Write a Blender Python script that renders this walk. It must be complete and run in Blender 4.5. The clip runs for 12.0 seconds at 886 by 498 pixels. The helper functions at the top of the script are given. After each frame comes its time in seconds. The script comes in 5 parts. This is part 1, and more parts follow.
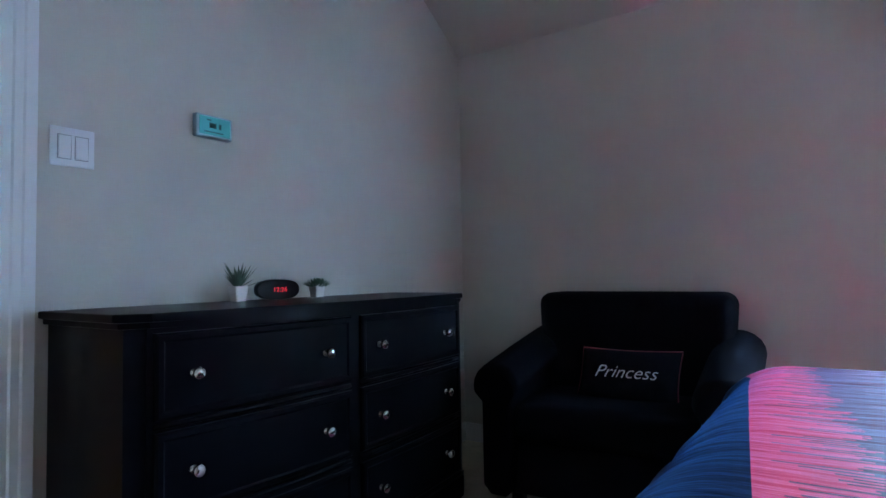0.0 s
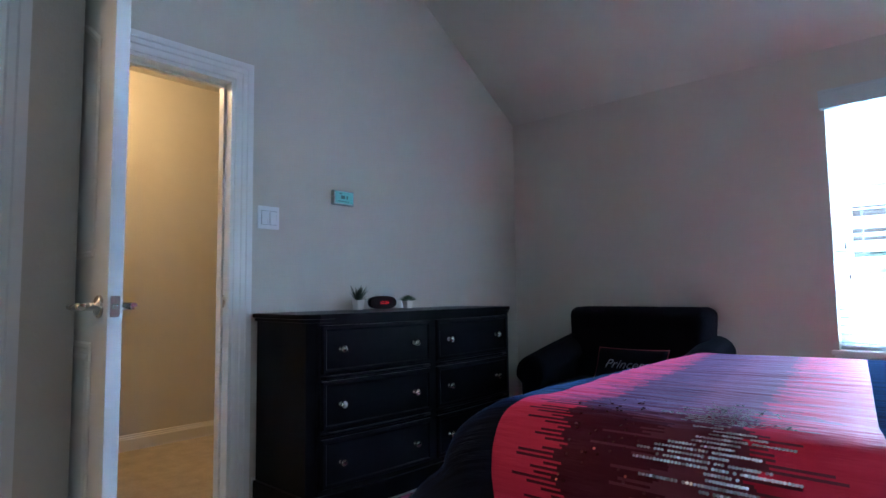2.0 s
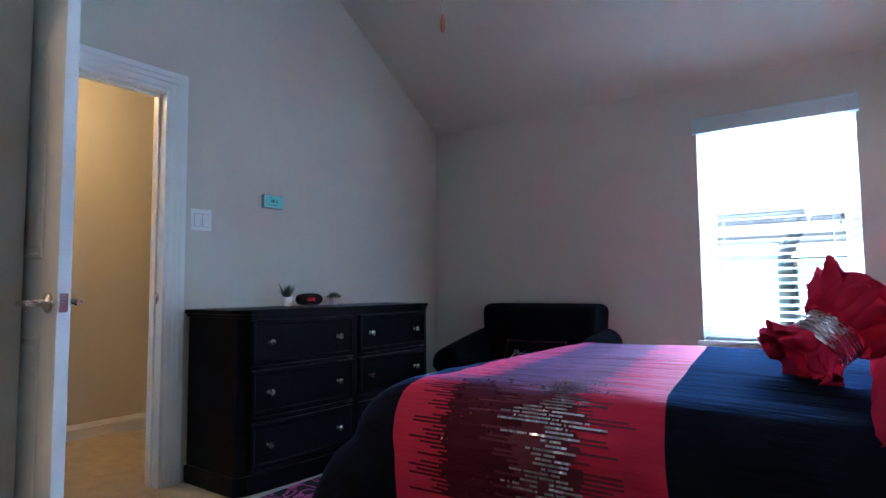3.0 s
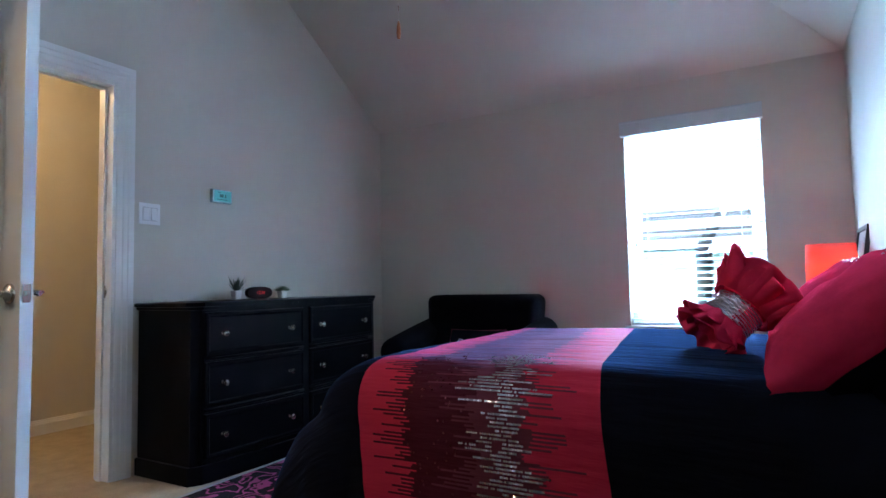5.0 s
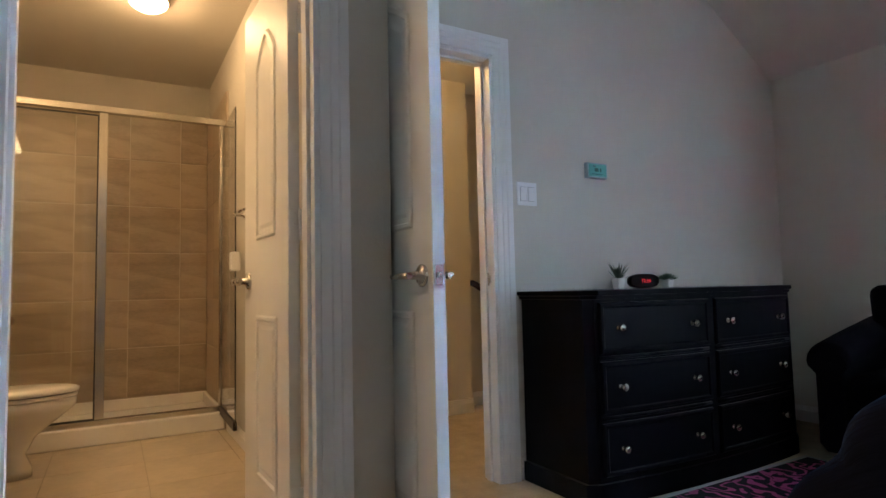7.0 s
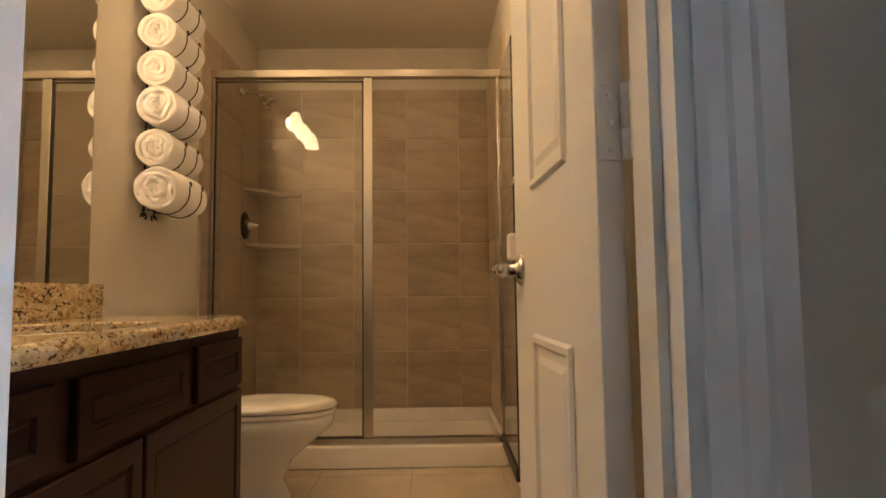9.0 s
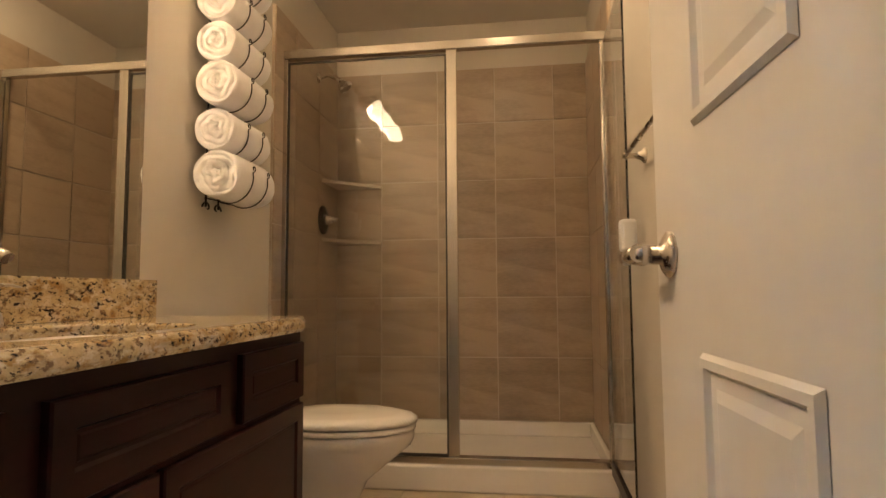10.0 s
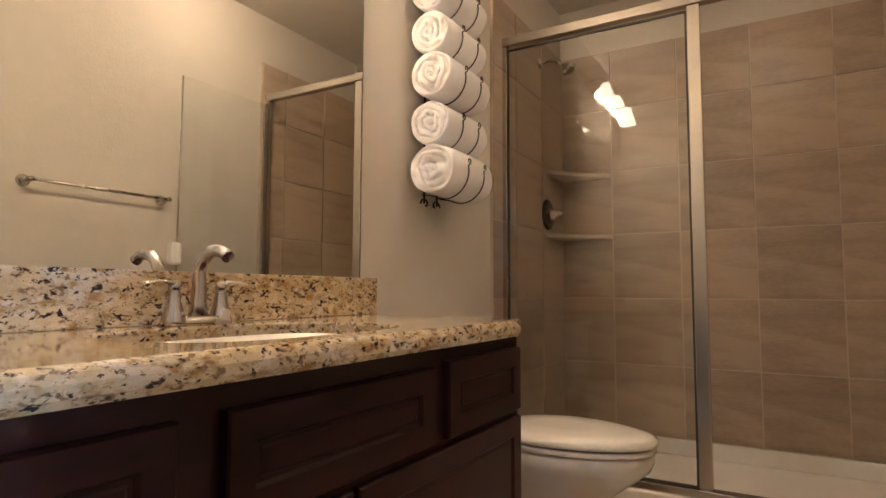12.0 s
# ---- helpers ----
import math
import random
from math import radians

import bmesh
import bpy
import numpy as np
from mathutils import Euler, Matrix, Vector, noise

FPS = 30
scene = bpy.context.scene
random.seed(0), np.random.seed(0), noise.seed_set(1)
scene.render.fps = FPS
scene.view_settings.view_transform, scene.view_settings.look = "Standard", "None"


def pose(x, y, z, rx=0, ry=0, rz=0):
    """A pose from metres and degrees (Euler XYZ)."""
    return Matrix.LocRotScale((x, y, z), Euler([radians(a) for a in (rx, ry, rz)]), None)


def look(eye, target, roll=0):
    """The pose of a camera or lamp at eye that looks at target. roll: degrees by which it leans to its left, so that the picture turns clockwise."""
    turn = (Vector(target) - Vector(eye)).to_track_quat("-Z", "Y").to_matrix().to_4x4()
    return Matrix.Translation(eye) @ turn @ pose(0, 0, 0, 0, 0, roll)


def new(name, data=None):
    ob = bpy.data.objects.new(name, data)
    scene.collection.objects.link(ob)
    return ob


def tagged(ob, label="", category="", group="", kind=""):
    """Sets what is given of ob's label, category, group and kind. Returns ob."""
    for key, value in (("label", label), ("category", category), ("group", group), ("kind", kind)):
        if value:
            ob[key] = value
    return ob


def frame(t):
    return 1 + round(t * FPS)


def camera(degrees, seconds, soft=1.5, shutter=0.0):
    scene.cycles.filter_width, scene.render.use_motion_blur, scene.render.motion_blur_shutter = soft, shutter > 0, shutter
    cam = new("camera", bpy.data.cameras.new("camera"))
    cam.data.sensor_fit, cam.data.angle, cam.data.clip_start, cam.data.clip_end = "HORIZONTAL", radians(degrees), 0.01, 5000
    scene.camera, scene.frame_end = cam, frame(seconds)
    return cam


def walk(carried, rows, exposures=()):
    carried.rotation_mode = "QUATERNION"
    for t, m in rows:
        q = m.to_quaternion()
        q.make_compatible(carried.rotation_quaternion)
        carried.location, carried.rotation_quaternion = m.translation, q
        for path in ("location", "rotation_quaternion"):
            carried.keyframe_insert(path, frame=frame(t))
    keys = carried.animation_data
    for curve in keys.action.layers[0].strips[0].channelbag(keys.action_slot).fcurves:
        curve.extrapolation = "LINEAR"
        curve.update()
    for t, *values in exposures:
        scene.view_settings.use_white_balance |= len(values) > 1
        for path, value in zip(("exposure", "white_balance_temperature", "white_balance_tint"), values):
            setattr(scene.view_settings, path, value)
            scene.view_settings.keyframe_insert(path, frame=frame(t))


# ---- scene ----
cam = camera(74.7, 12.0)
PATH = [
    (0, (0.243, 0.103, 0.965), (-0.891, 1.748, 1.055), -1.0),
    (0.5, (0.448, -0.083, 0.984), (-0.837, 1.446, 1.089), -0.7),
    (1, (0.643, -0.267, 0.987), (-0.691, 1.217, 1.121), -0.4),
    (1.5, (0.869, -0.455, 0.991), (-0.49, 1.007, 1.131), -0.5),
    (2, (0.996, -0.662, 0.972), (-0.354, 0.805, 1.123), -0.7),
    (2.5, (1.129, -0.792, 0.979), (-0.179, 0.714, 1.127), -0.4),
    (3, (1.264, -0.868, 0.979), (0.091, 0.746, 1.116), -0.5),
    (3.5, (1.361, -0.936, 0.981), (0.326, 0.771, 1.112), -0.6),
    (3.7, (1.379, -0.939, 0.984), (0.381, 0.789, 1.112), -0.7),
    (5.3, (1.229, -1.054, 0.932), (0.241, 0.68, 1.057), -1.2),
    (5.5, (1.173, -1.046, 0.925), (0.106, 0.641, 1.054), -1.0),
    (6, (1.016, -0.999, 0.897), (-0.264, 0.532, 1.034), -1.4),
    (6.5, (0.831, -0.927, 0.89), (-0.72, 0.328, 1.027), -1.4),
    (7, (0.634, -0.882, 0.906), (-1.1, 0.105, 1.042), -1.3),
    (7.5, (0.388, -0.787, 0.911), (-1.477, -0.081, 1.056), -1.1),
    (7.7, (0.306, -0.751, 0.913), (-1.593, -0.142, 1.06), -1.3),
    (9.3, (-0.622, -0.607, 0.902), (-2.616, -0.662, 1.048), -0.5),
    (9.5, (-0.698, -0.623, 0.899), (-2.69, -0.732, 1.047), -0.5),
    (10, (-0.852, -0.630, 0.898), (-2.825, -0.896, 1.049), -0.4),
    (10.5, (-0.965, -0.642, 0.9), (-2.909, -1.087, 1.053), -0.4),
    (11, (-1.05, -0.659, 0.894), (-2.923, -1.343, 1.048), -0.2),
    (11.5, (-1.079, -0.671, 0.895), (-2.872, -1.543, 1.047), -0.1),
    (12, (-1.079, -0.665, 0.903), (-2.798, -1.675, 1.05), 0.2),
]
walk(cam, [(t, look(eye, target, roll)) for t, eye, target, roll in PATH],
     [(0.0, 1.5, 5950, 5), (2.5, 1.47, 6280, 8), (5.5, 1.52, 6350, 9), (7.5, 1.42, 7550, 10), (9.3, 1.45, 7250, 11), (10.0, 1.55, 6500, 10), (10.5, 1.6, 6080, 11), (12.0, 1.64, 5500, 12)])

# ---- world, sun, lamps ----
world = bpy.data.worlds.new("sky")
scene.world = world
world.use_nodes = True
_n = world.node_tree.nodes
_sky = _n.new("ShaderNodeTexSky")
_sky.sky_type, _sky.sun_disc, _sky.sun_elevation, _sky.sun_rotation = "NISHITA", False, radians(52), radians(200)
_n["Background"].inputs["Strength"].default_value = 0.12
world.node_tree.links.new(_sky.outputs["Color"], _n["Background"].inputs["Color"])


def lamp(name, kind, energy, colour, m, size=0.1, size_y=None):
    data = bpy.data.lights.new(name, kind)
    data.energy, data.color = energy, colour
    if kind == "AREA":
        data.size = size
        if size_y:
            data.shape, data.size_y = "RECTANGLE", size_y
    elif kind == "SUN":
        data.angle = size
    else:
        data.shadow_soft_size = size
    ob = new(name, data)
    ob.matrix_world = m
    return ob


DAY, WARM, HALL = (0.42, 0.645, 1.0), (1.0, 0.66, 0.36), (1.0, 0.67, 0.34)
lamp("sun", "SUN", 1.6, (1.0, 0.95, 0.88), look((3, -8, 12), (0, 6, 0)), radians(0.5))
# daylight standing outside the upper sash of the window
lamp("window_daylight", "AREA", 3300, DAY, look((1.2, 7.6, 3.75), (0.55, 0.6, 1.1)), 6.5, 3.0)
# added fill lamp hidden below the window, standing in for light off sunlit ground
lamp("ground_bounce_fill", "AREA", 4300, DAY, look((0.9, 6.3, -0.65), (0.5, 0.0, 1.9)), 4.0, 1.7)
lamp("hall_light", "POINT", 8.5, HALL, pose(-2.4, 0.35, 2.32), 0.12)
for _x in (-2.16, -1.86, -1.56):
    lamp("vanity_bulb", "POINT", 2.8, WARM, pose(_x, -1.69, 2.23), 0.04)
lamp("bath_ceiling_bulb", "POINT", 3.9, WARM, pose(-2.95, -0.73, 2.50), 0.09)
lamp("bedside_bulb", "POINT", 1.0, (1.0, 0.62, 0.36), pose(1.555, 2.58, 1.0), 0.03)


# ---- materials ----
def material(name, colour, rough=0.6, metal=0.0, vary=0.08, scale=6.0, bump=0.0, bump_scale=120.0, coat=0.0, sheen=0.0, spec=0.5, per=0.0, stretch=(1, 1, 1)):
    m = bpy.data.materials.new(name)
    m.use_nodes = True
    nt = m.node_tree
    n, l = nt.nodes, nt.links
    b = n["Principled BSDF"]
    b.inputs["Roughness"].default_value, b.inputs["Metallic"].default_value = rough, metal
    b.inputs["Coat Weight"].default_value, b.inputs["Sheen Weight"].default_value = coat, sheen
    b.inputs["Specular IOR Level"].default_value = spec
    tc = n.new("ShaderNodeTexCoord")
    mp = n.new("ShaderNodeMapping")
    mp.inputs["Scale"].default_value = stretch
    l.new(tc.outputs["Object"], mp.inputs["Vector"])
    big, fine = n.new("ShaderNodeTexNoise"), n.new("ShaderNodeTexNoise")
    big.inputs["Scale"].default_value, big.inputs["Detail"].default_value = scale, 4
    fine.inputs["Scale"].default_value, fine.inputs["Detail"].default_value = scale * 9, 3
    l.new(mp.outputs["Vector"], big.inputs["Vector"])
    l.new(mp.outputs["Vector"], fine.inputs["Vector"])
    add = n.new("ShaderNodeMath")
    add.operation = "MULTIPLY_ADD"
    add.inputs[1].default_value = 0.45
    l.new(fine.outputs["Fac"], add.inputs[0])
    l.new(big.outputs["Fac"], add.inputs[2])
    last = add
    if per:
        info = n.new("ShaderNodeObjectInfo")
        more = n.new("ShaderNodeMath")
        more.operation = "MULTIPLY_ADD"
        more.inputs[1].default_value = per
        l.new(info.outputs["Random"], more.inputs[0])
        l.new(add.outputs[0], more.inputs[2])
        last = more
    ramp = n.new("ShaderNodeValToRGB")
    ramp.color_ramp.elements[0].position, ramp.color_ramp.elements[1].position = 0.45, 1.05
    ramp.color_ramp.elements[0].color = (*[c * (1 - vary) for c in colour], 1)
    ramp.color_ramp.elements[1].color = (*[min(1, c * (1 + vary)) for c in colour], 1)
    l.new(last.outputs[0], ramp.inputs["Fac"])
    l.new(ramp.outputs["Color"], b.inputs["Base Color"])
    rr = n.new("ShaderNodeMapRange")
    rr.inputs["To Min"].default_value, rr.inputs["To Max"].default_value = max(0.02, rough * 0.85), min(1, rough * 1.15)
    l.new(big.outputs["Fac"], rr.inputs["Value"])
    l.new(rr.outputs["Result"], b.inputs["Roughness"])
    if bump:
        bn, bp = n.new("ShaderNodeTexNoise"), n.new("ShaderNodeBump")
        bn.inputs["Scale"].default_value, bn.inputs["Detail"].default_value = bump_scale, 5
        bp.inputs["Strength"].default_value, bp.inputs["Distance"].default_value = bump, 0.004
        l.new(mp.outputs["Vector"], bn.inputs["Vector"])
        l.new(bn.outputs["Fac"], bp.inputs["Height"])
        l.new(bp.outputs["Normal"], b.inputs["Normal"])
    return m


def glowing(name, colour, strength, base=(0.9, 0.9, 0.9)):
    m = bpy.data.materials.new(name)
    m.use_nodes = True
    b = m.node_tree.nodes["Principled BSDF"]
    b.inputs["Base Color"].default_value = (*base, 1)
    b.inputs["Emission Color"].default_value = (*colour, 1)
    b.inputs["Emission Strength"].default_value = strength
    return m


def glass(name, tint=(0.93, 0.97, 0.95), rough=0.0):
    m = bpy.data.materials.new(name)
    m.use_nodes = True
    b = m.node_tree.nodes["Principled BSDF"]
    b.inputs["Base Color"].default_value = (*tint, 1)
    b.inputs["Transmission Weight"].default_value = 1.0
    b.inputs["Roughness"].default_value = rough
    b.inputs["IOR"].default_value = 1.5
    return m


def granite():
    m = material("granite", (0.54, 0.43, 0.26), 0.10, vary=0.25, scale=26, coat=0.4)
    n, l = m.node_tree.nodes, m.node_tree.links
    b = n["Principled BSDF"]
    tc = n.new("ShaderNodeTexCoord")
    mp = n.new("ShaderNodeMapping")
    mp.inputs["Scale"].default_value = (0.62, 1.0, 1.0)
    mp.inputs["Rotation"].default_value = (0.0, radians(14), radians(10))
    l.new(tc.outputs["Object"], mp.inputs["Vector"])
    base = b.inputs["Base Color"].links[0].from_socket
    # pale quartz clouds, tan veins, brown clusters, grey fields, then black flecks that gather in the clusters
    layers = ((9, 0.54, 0.68, (0.60, 0.56, 0.52), 0.3), (55, 0.52, 0.62, (0.66, 0.57, 0.42), 0.2), (38, 0.54, 0.64, (0.36, 0.23, 0.09), 0.3), (30, 0.60, 0.68, (0.20, 0.12, 0.06), 0.4), (90, 0.56, 0.62, (0.22, 0.15, 0.09), 0.2), (70, 0.585, 0.62, (0.030, 0.024, 0.026), 0.35), (130, 0.60, 0.64, (0.045, 0.033, 0.03), 0.2))
    for scale, lo, hi, colour, twist in layers:
        ns, rp, mx = n.new("ShaderNodeTexNoise"), n.new("ShaderNodeValToRGB"), n.new("ShaderNodeMix")
        ns.inputs["Scale"].default_value, ns.inputs["Detail"].default_value, ns.inputs["Distortion"].default_value = scale, 5, twist
        ns.inputs["Roughness"].default_value = 0.62
        off = n.new("ShaderNodeVectorMath")
        off.inputs[1].default_value = (scale * 0.37, scale * 0.11, 3.0)
        l.new(mp.outputs["Vector"], off.inputs[0])
        l.new(off.outputs["Vector"], ns.inputs["Vector"])
        rp.color_ramp.elements[0].position, rp.color_ramp.elements[1].position = lo, hi
        l.new(ns.outputs["Fac"], rp.inputs["Fac"])
        mx.data_type = "RGBA"
        mx.inputs[7].default_value = (*colour, 1)
        l.new(rp.outputs["Color"], mx.inputs[0])
        l.new(base, mx.inputs[6])
        base = mx.outputs[2]
    l.new(base, b.inputs["Base Color"])
    return m


PAINT = material("greige_wall_paint", (0.56, 0.52, 0.455), 0.75, vary=0.035, scale=1.5, bump=0.22, bump_scale=90)
CEIL = material("ceiling_paint", (0.60, 0.56, 0.50), 0.85, vary=0.03, scale=1.2, bump=0.3, bump_scale=60)
TRIM = material("white_trim_paint", (0.74, 0.73, 0.72), 0.35, vary=0.03, scale=3, bump=0.03, bump_scale=40)
DOORW = material("white_door_paint", (0.74, 0.72, 0.69), 0.38, vary=0.03, scale=3, bump=0.05, bump_scale=60, stretch=(1, 1, 0.15))
CARPET = material("beige_carpet", (0.50, 0.41, 0.30), 0.95, vary=0.16, scale=9, bump=1.0, bump_scale=420, spec=0.1)
BLACKWOOD = material("black_dresser_wood", (0.004, 0.004, 0.0058), 0.32, vary=0.35, scale=5, bump=0.03, bump_scale=60, stretch=(1, 0.15, 1), spec=0.055)
ESPRESSO = material("espresso_cabinet_wood", (0.027, 0.0066, 0.0062), 0.36, vary=0.5, scale=6, bump=0.04, bump_scale=40, stretch=(0.2, 1, 1), spec=0.2)
NICKEL = material("brushed_nickel", (0.60, 0.56, 0.51), 0.27, metal=1.0, vary=0.05, scale=20)
BRONZE = material("dark_bronze", (0.05, 0.035, 0.03), 0.4, metal=0.8, vary=0.2, scale=10)
CHROMEFR = material("satin_shower_frame", (0.56, 0.53, 0.49), 0.20, metal=1.0, vary=0.05, scale=8)
IRON = material("wrought_iron", (0.02, 0.016, 0.015), 0.5, metal=0.5, vary=0.2, scale=30)
BLACKCLOTH = material("black_chair_fabric", (0.006, 0.0055, 0.008), 0.95, vary=0.25, scale=12, bump=0.4, bump_scale=300, spec=0.04)
PORCELAIN = material("white_porcelain", (0.80, 0.77, 0.72), 0.09, vary=0.02, scale=3, coat=0.4)
ACRYLIC = material("white_shower_pan", (0.78, 0.75, 0.71), 0.22, vary=0.03, scale=4)
TERRY = material("white_terry_towel", (0.90, 0.89, 0.90), 0.95, vary=0.04, scale=25, bump=0.9, bump_scale=260, spec=0.1, sheen=0.3)
TILE = material("taupe_stone_tile", (0.335, 0.258, 0.187), 0.34, vary=0.26, scale=4.5, bump=0.05, bump_scale=30, per=0.30, stretch=(0.7, 0.7, 3.2))
GROUT = material("tan_grout", (0.50, 0.42, 0.33), 0.9, vary=0.08, scale=20)
FLOORTILE = material("cream_floor_tile", (0.56, 0.47, 0.36), 0.3, vary=0.16, scale=3.5, bump=0.06, bump_scale=20, per=0.1)
PLASTIC = material("white_plastic", (0.76, 0.76, 0.77), 0.35, vary=0.02, scale=5)
GRANITE = granite()
PANE = glass("clear_pane")
SHOWERGLASS = glass("shower_glass", (0.975, 0.985, 0.975))
MIRROR = material("mirror_silver", (0.86, 0.87, 0.84), 0.008, metal=1.0, vary=0.0)


# ---- mesh helpers ----
def box(bm, x0, x1, y0, y1, z0, z1, bevel=0.0, seg=2):
    r = bmesh.ops.create_cube(bm, size=1.0, matrix=Matrix.Translation(((x0 + x1) / 2, (y0 + y1) / 2, (z0 + z1) / 2)) @ Matrix.Diagonal((abs(x1 - x0), abs(y1 - y0), abs(z1 - z0), 1)))
    if bevel:
        edges = list({e for v in r["verts"] for e in v.link_edges})
        bmesh.ops.bevel(bm, geom=edges, offset=bevel, segments=seg, profile=0.5, affect="EDGES")
    return bm


def tube(bm, points, radius, seg=10, cap=True):
    """A round bar along points; radius may be a list."""
    pts = [Vector(p) for p in points]
    rad = radius if isinstance(radius, (list, tuple)) else [radius] * len(pts)
    rings = []
    side = None
    for i, p in enumerate(pts):
        d = (pts[min(i + 1, len(pts) - 1)] - pts[max(i - 1, 0)]).normalized()
        if side is None:
            side = d.cross(Vector((0, 0, 1)) if abs(d.z) < 0.9 else Vector((1, 0, 0))).normalized()
        side = (side - d * side.dot(d)).normalized()
        up = d.cross(side)
        rings.append([bm.verts.new(p + rad[i] * (math.cos(a) * side + math.sin(a) * up)) for a in [2 * math.pi * k / seg for k in range(seg)]])
    for a, b in zip(rings, rings[1:]):
        for k in range(seg):
            f = bm.faces.new((a[k], a[(k + 1) % seg], b[(k + 1) % seg], b[k]))
            f.smooth = True
    if cap:
        bm.faces.new(list(reversed(rings[0])))
        bm.faces.new(rings[-1])
    return bm


def lathe(bm, profile, m=Matrix(), seg=24, squash=(1, 1)):
    """A turned shape: profile of (radius, height), about z, then set by m."""
    rings = []
    for r, z in profile:
        rings.append([bm.verts.new(m @ Vector((squash[0] * r * math.cos(2 * math.pi * k / seg), squash[1] * r * math.sin(2 * math.pi * k / seg), z))) for k in range(seg)])
    for a, b in zip(rings, rings[1:]):
        for k in range(seg):
            bm.faces.new((a[k], a[(k + 1) % seg], b[(k + 1) % seg], b[k])).smooth = True
    if profile[0][0] > 1e-5:
        bm.faces.new(list(reversed(rings[0])))
    if profile[-1][0] > 1e-5:
        bm.faces.new(rings[-1])
    bmesh.ops.remove_doubles(bm, verts=bm.verts, dist=1e-5)
    return bm


def sweep(bm, profile, path, closed=False):
    """A moulding: a flat profile of (out, up) carried along path points given as (corner, out direction, up direction)."""
    rings = [[bm.verts.new(Vector(c) + Vector(o) * a + Vector(u) * b) for a, b in profile] for c, o, u in path]
    k = len(profile)
    for a, b in zip(rings, rings[1:]):
        for i in range(k):
            bm.faces.new((a[i], a[(i + 1) % k], b[(i + 1) % k], b[i]))
    bm.faces.new(list(reversed(rings[0])))
    bm.faces.new(rings[-1])
    bmesh.ops.recalc_face_normals(bm, faces=bm.faces)
    return bm


def mesh_of(name, bm, mat, smooth=False):
    me = bpy.data.meshes.new(name)
    bmesh.ops.recalc_face_normals(bm, faces=bm.faces)
    bm.to_mesh(me)
    bm.free()
    if mat:
        for one in mat if isinstance(mat, (list, tuple)) else [mat]:
            me.materials.append(one)
    if smooth:
        me.shade_smooth()
    return me


def part(name, bm, mat, parent=None, label="", smooth=False):
    ob = new(name, mesh_of(name, bm, mat, smooth))
    if parent:
        ob.parent = parent
        ob.matrix_parent_inverse = parent.matrix_world.inverted()
    return tagged(ob, label)


def thing(name, label, category, at=(0, 0, 0), group="", kind=""):
    ob = new(name)
    ob.empty_display_size = 0.1
    ob.location = at
    bpy.context.view_layer.update()
    return tagged(ob, label, category, group, kind)


def setting(name, bm, mat, label, category, smooth=False):
    return tagged(part(name, bm, mat, None, label, smooth), "", category, "", "structure")


B = bmesh.new

# ---- the large structure ----
XW, W, XR, YB, XB = -1.63, 3.02, 1.71, -5.5, -1.05
HI = 3.25
BL, BR, BX = -1.80, -0.205, -4.414
# bedroom and hall floor
setting("floor", box(B(), -5.2, 1.86, -5.65, 3.2, -0.12, 0.0), CARPET, "beige cut pile carpet over bedroom and hall", "floor")
setting("wall_west", box(box(B(), -1.75, XW, 0.70, W, 0, HI), -1.75, XW, -0.112, 0.70, 2.065, HI), PAINT, "greige painted drywall behind the dresser with a door opening", "wall")
WX0, WX1, WZ0, WZ1 = 0.435, 1.262, 0.645, 2.012
bm = B()
box(bm, -1.75, WX0, W, W + 0.15, 0, HI)
box(bm, WX1, XR + 0.15, W, W + 0.15, 0, HI)
box(bm, WX0, WX1, W, W + 0.15, 0, WZ0)
box(bm, WX0, WX1, W, W + 0.15, WZ1, HI)
setting("wall_north", bm, PAINT, "greige painted drywall with a window opening", "wall")
setting("wall_east", box(B(), XR, XR + 0.15, YB, W, 0, HI), PAINT, "greige painted drywall behind the bed", "wall")
# unseen back wall, placed far off to weaken light bounced onto the bedroom door
setting("wall_south", box(B(), XB - 0.12, XR, YB - 0.15, YB, 0, HI), PAINT, "plain greige painted drywall, unseen, set far back to cut bounce", "wall")
bm = B()
box(bm, XB - 0.12, XB, -0.342, -0.112, 0, HI)
box(bm, XB - 0.12, XB, YB, -1.131, 0, HI)
box(bm, XB - 0.12, XB, -1.131, -0.342, 2.05, HI)
setting("wall_bath", bm, PAINT, "greige painted wall with the bathroom door opening", "wall")
setting("wall_return", box(B(), -1.75, XB - 0.12, BR, -0.112, 0, HI), PAINT, "short greige wall beside the open bedroom door", "wall")
# ceiling: slopes up from the window wall and from the bed wall
bm = B()
P = lambda x, y, z: bm.verts.new((x, y, z))
d = (3.1 - 2.275) / 0.65
a, b, c, e = P(-1.75, W + 0.03, 2.255), P(XR + 0.03, W + 0.03, 2.255), P(XR - d, W - d, 3.1), P(-1.75, W - d, 3.1)
g, h, i = P(XR + 0.03, YB - 0.1, 2.255), P(XR - d, YB - 0.1, 3.1), P(-1.75, YB - 0.1, 3.1)
for f in ((a, b, c, e), (b, g, h, c), (e, c, h, i)):
    bm.faces.new(f)
r = bmesh.ops.extrude_face_region(bm, geom=bm.faces[:])
bmesh.ops.translate(bm, verts=[v for v in r["geom"] if isinstance(v, bmesh.types.BMVert)], vec=(0, 0, 0.06))
setting("ceiling", bm, CEIL, "vaulted off-white ceiling sloping up from the walls", "ceiling")

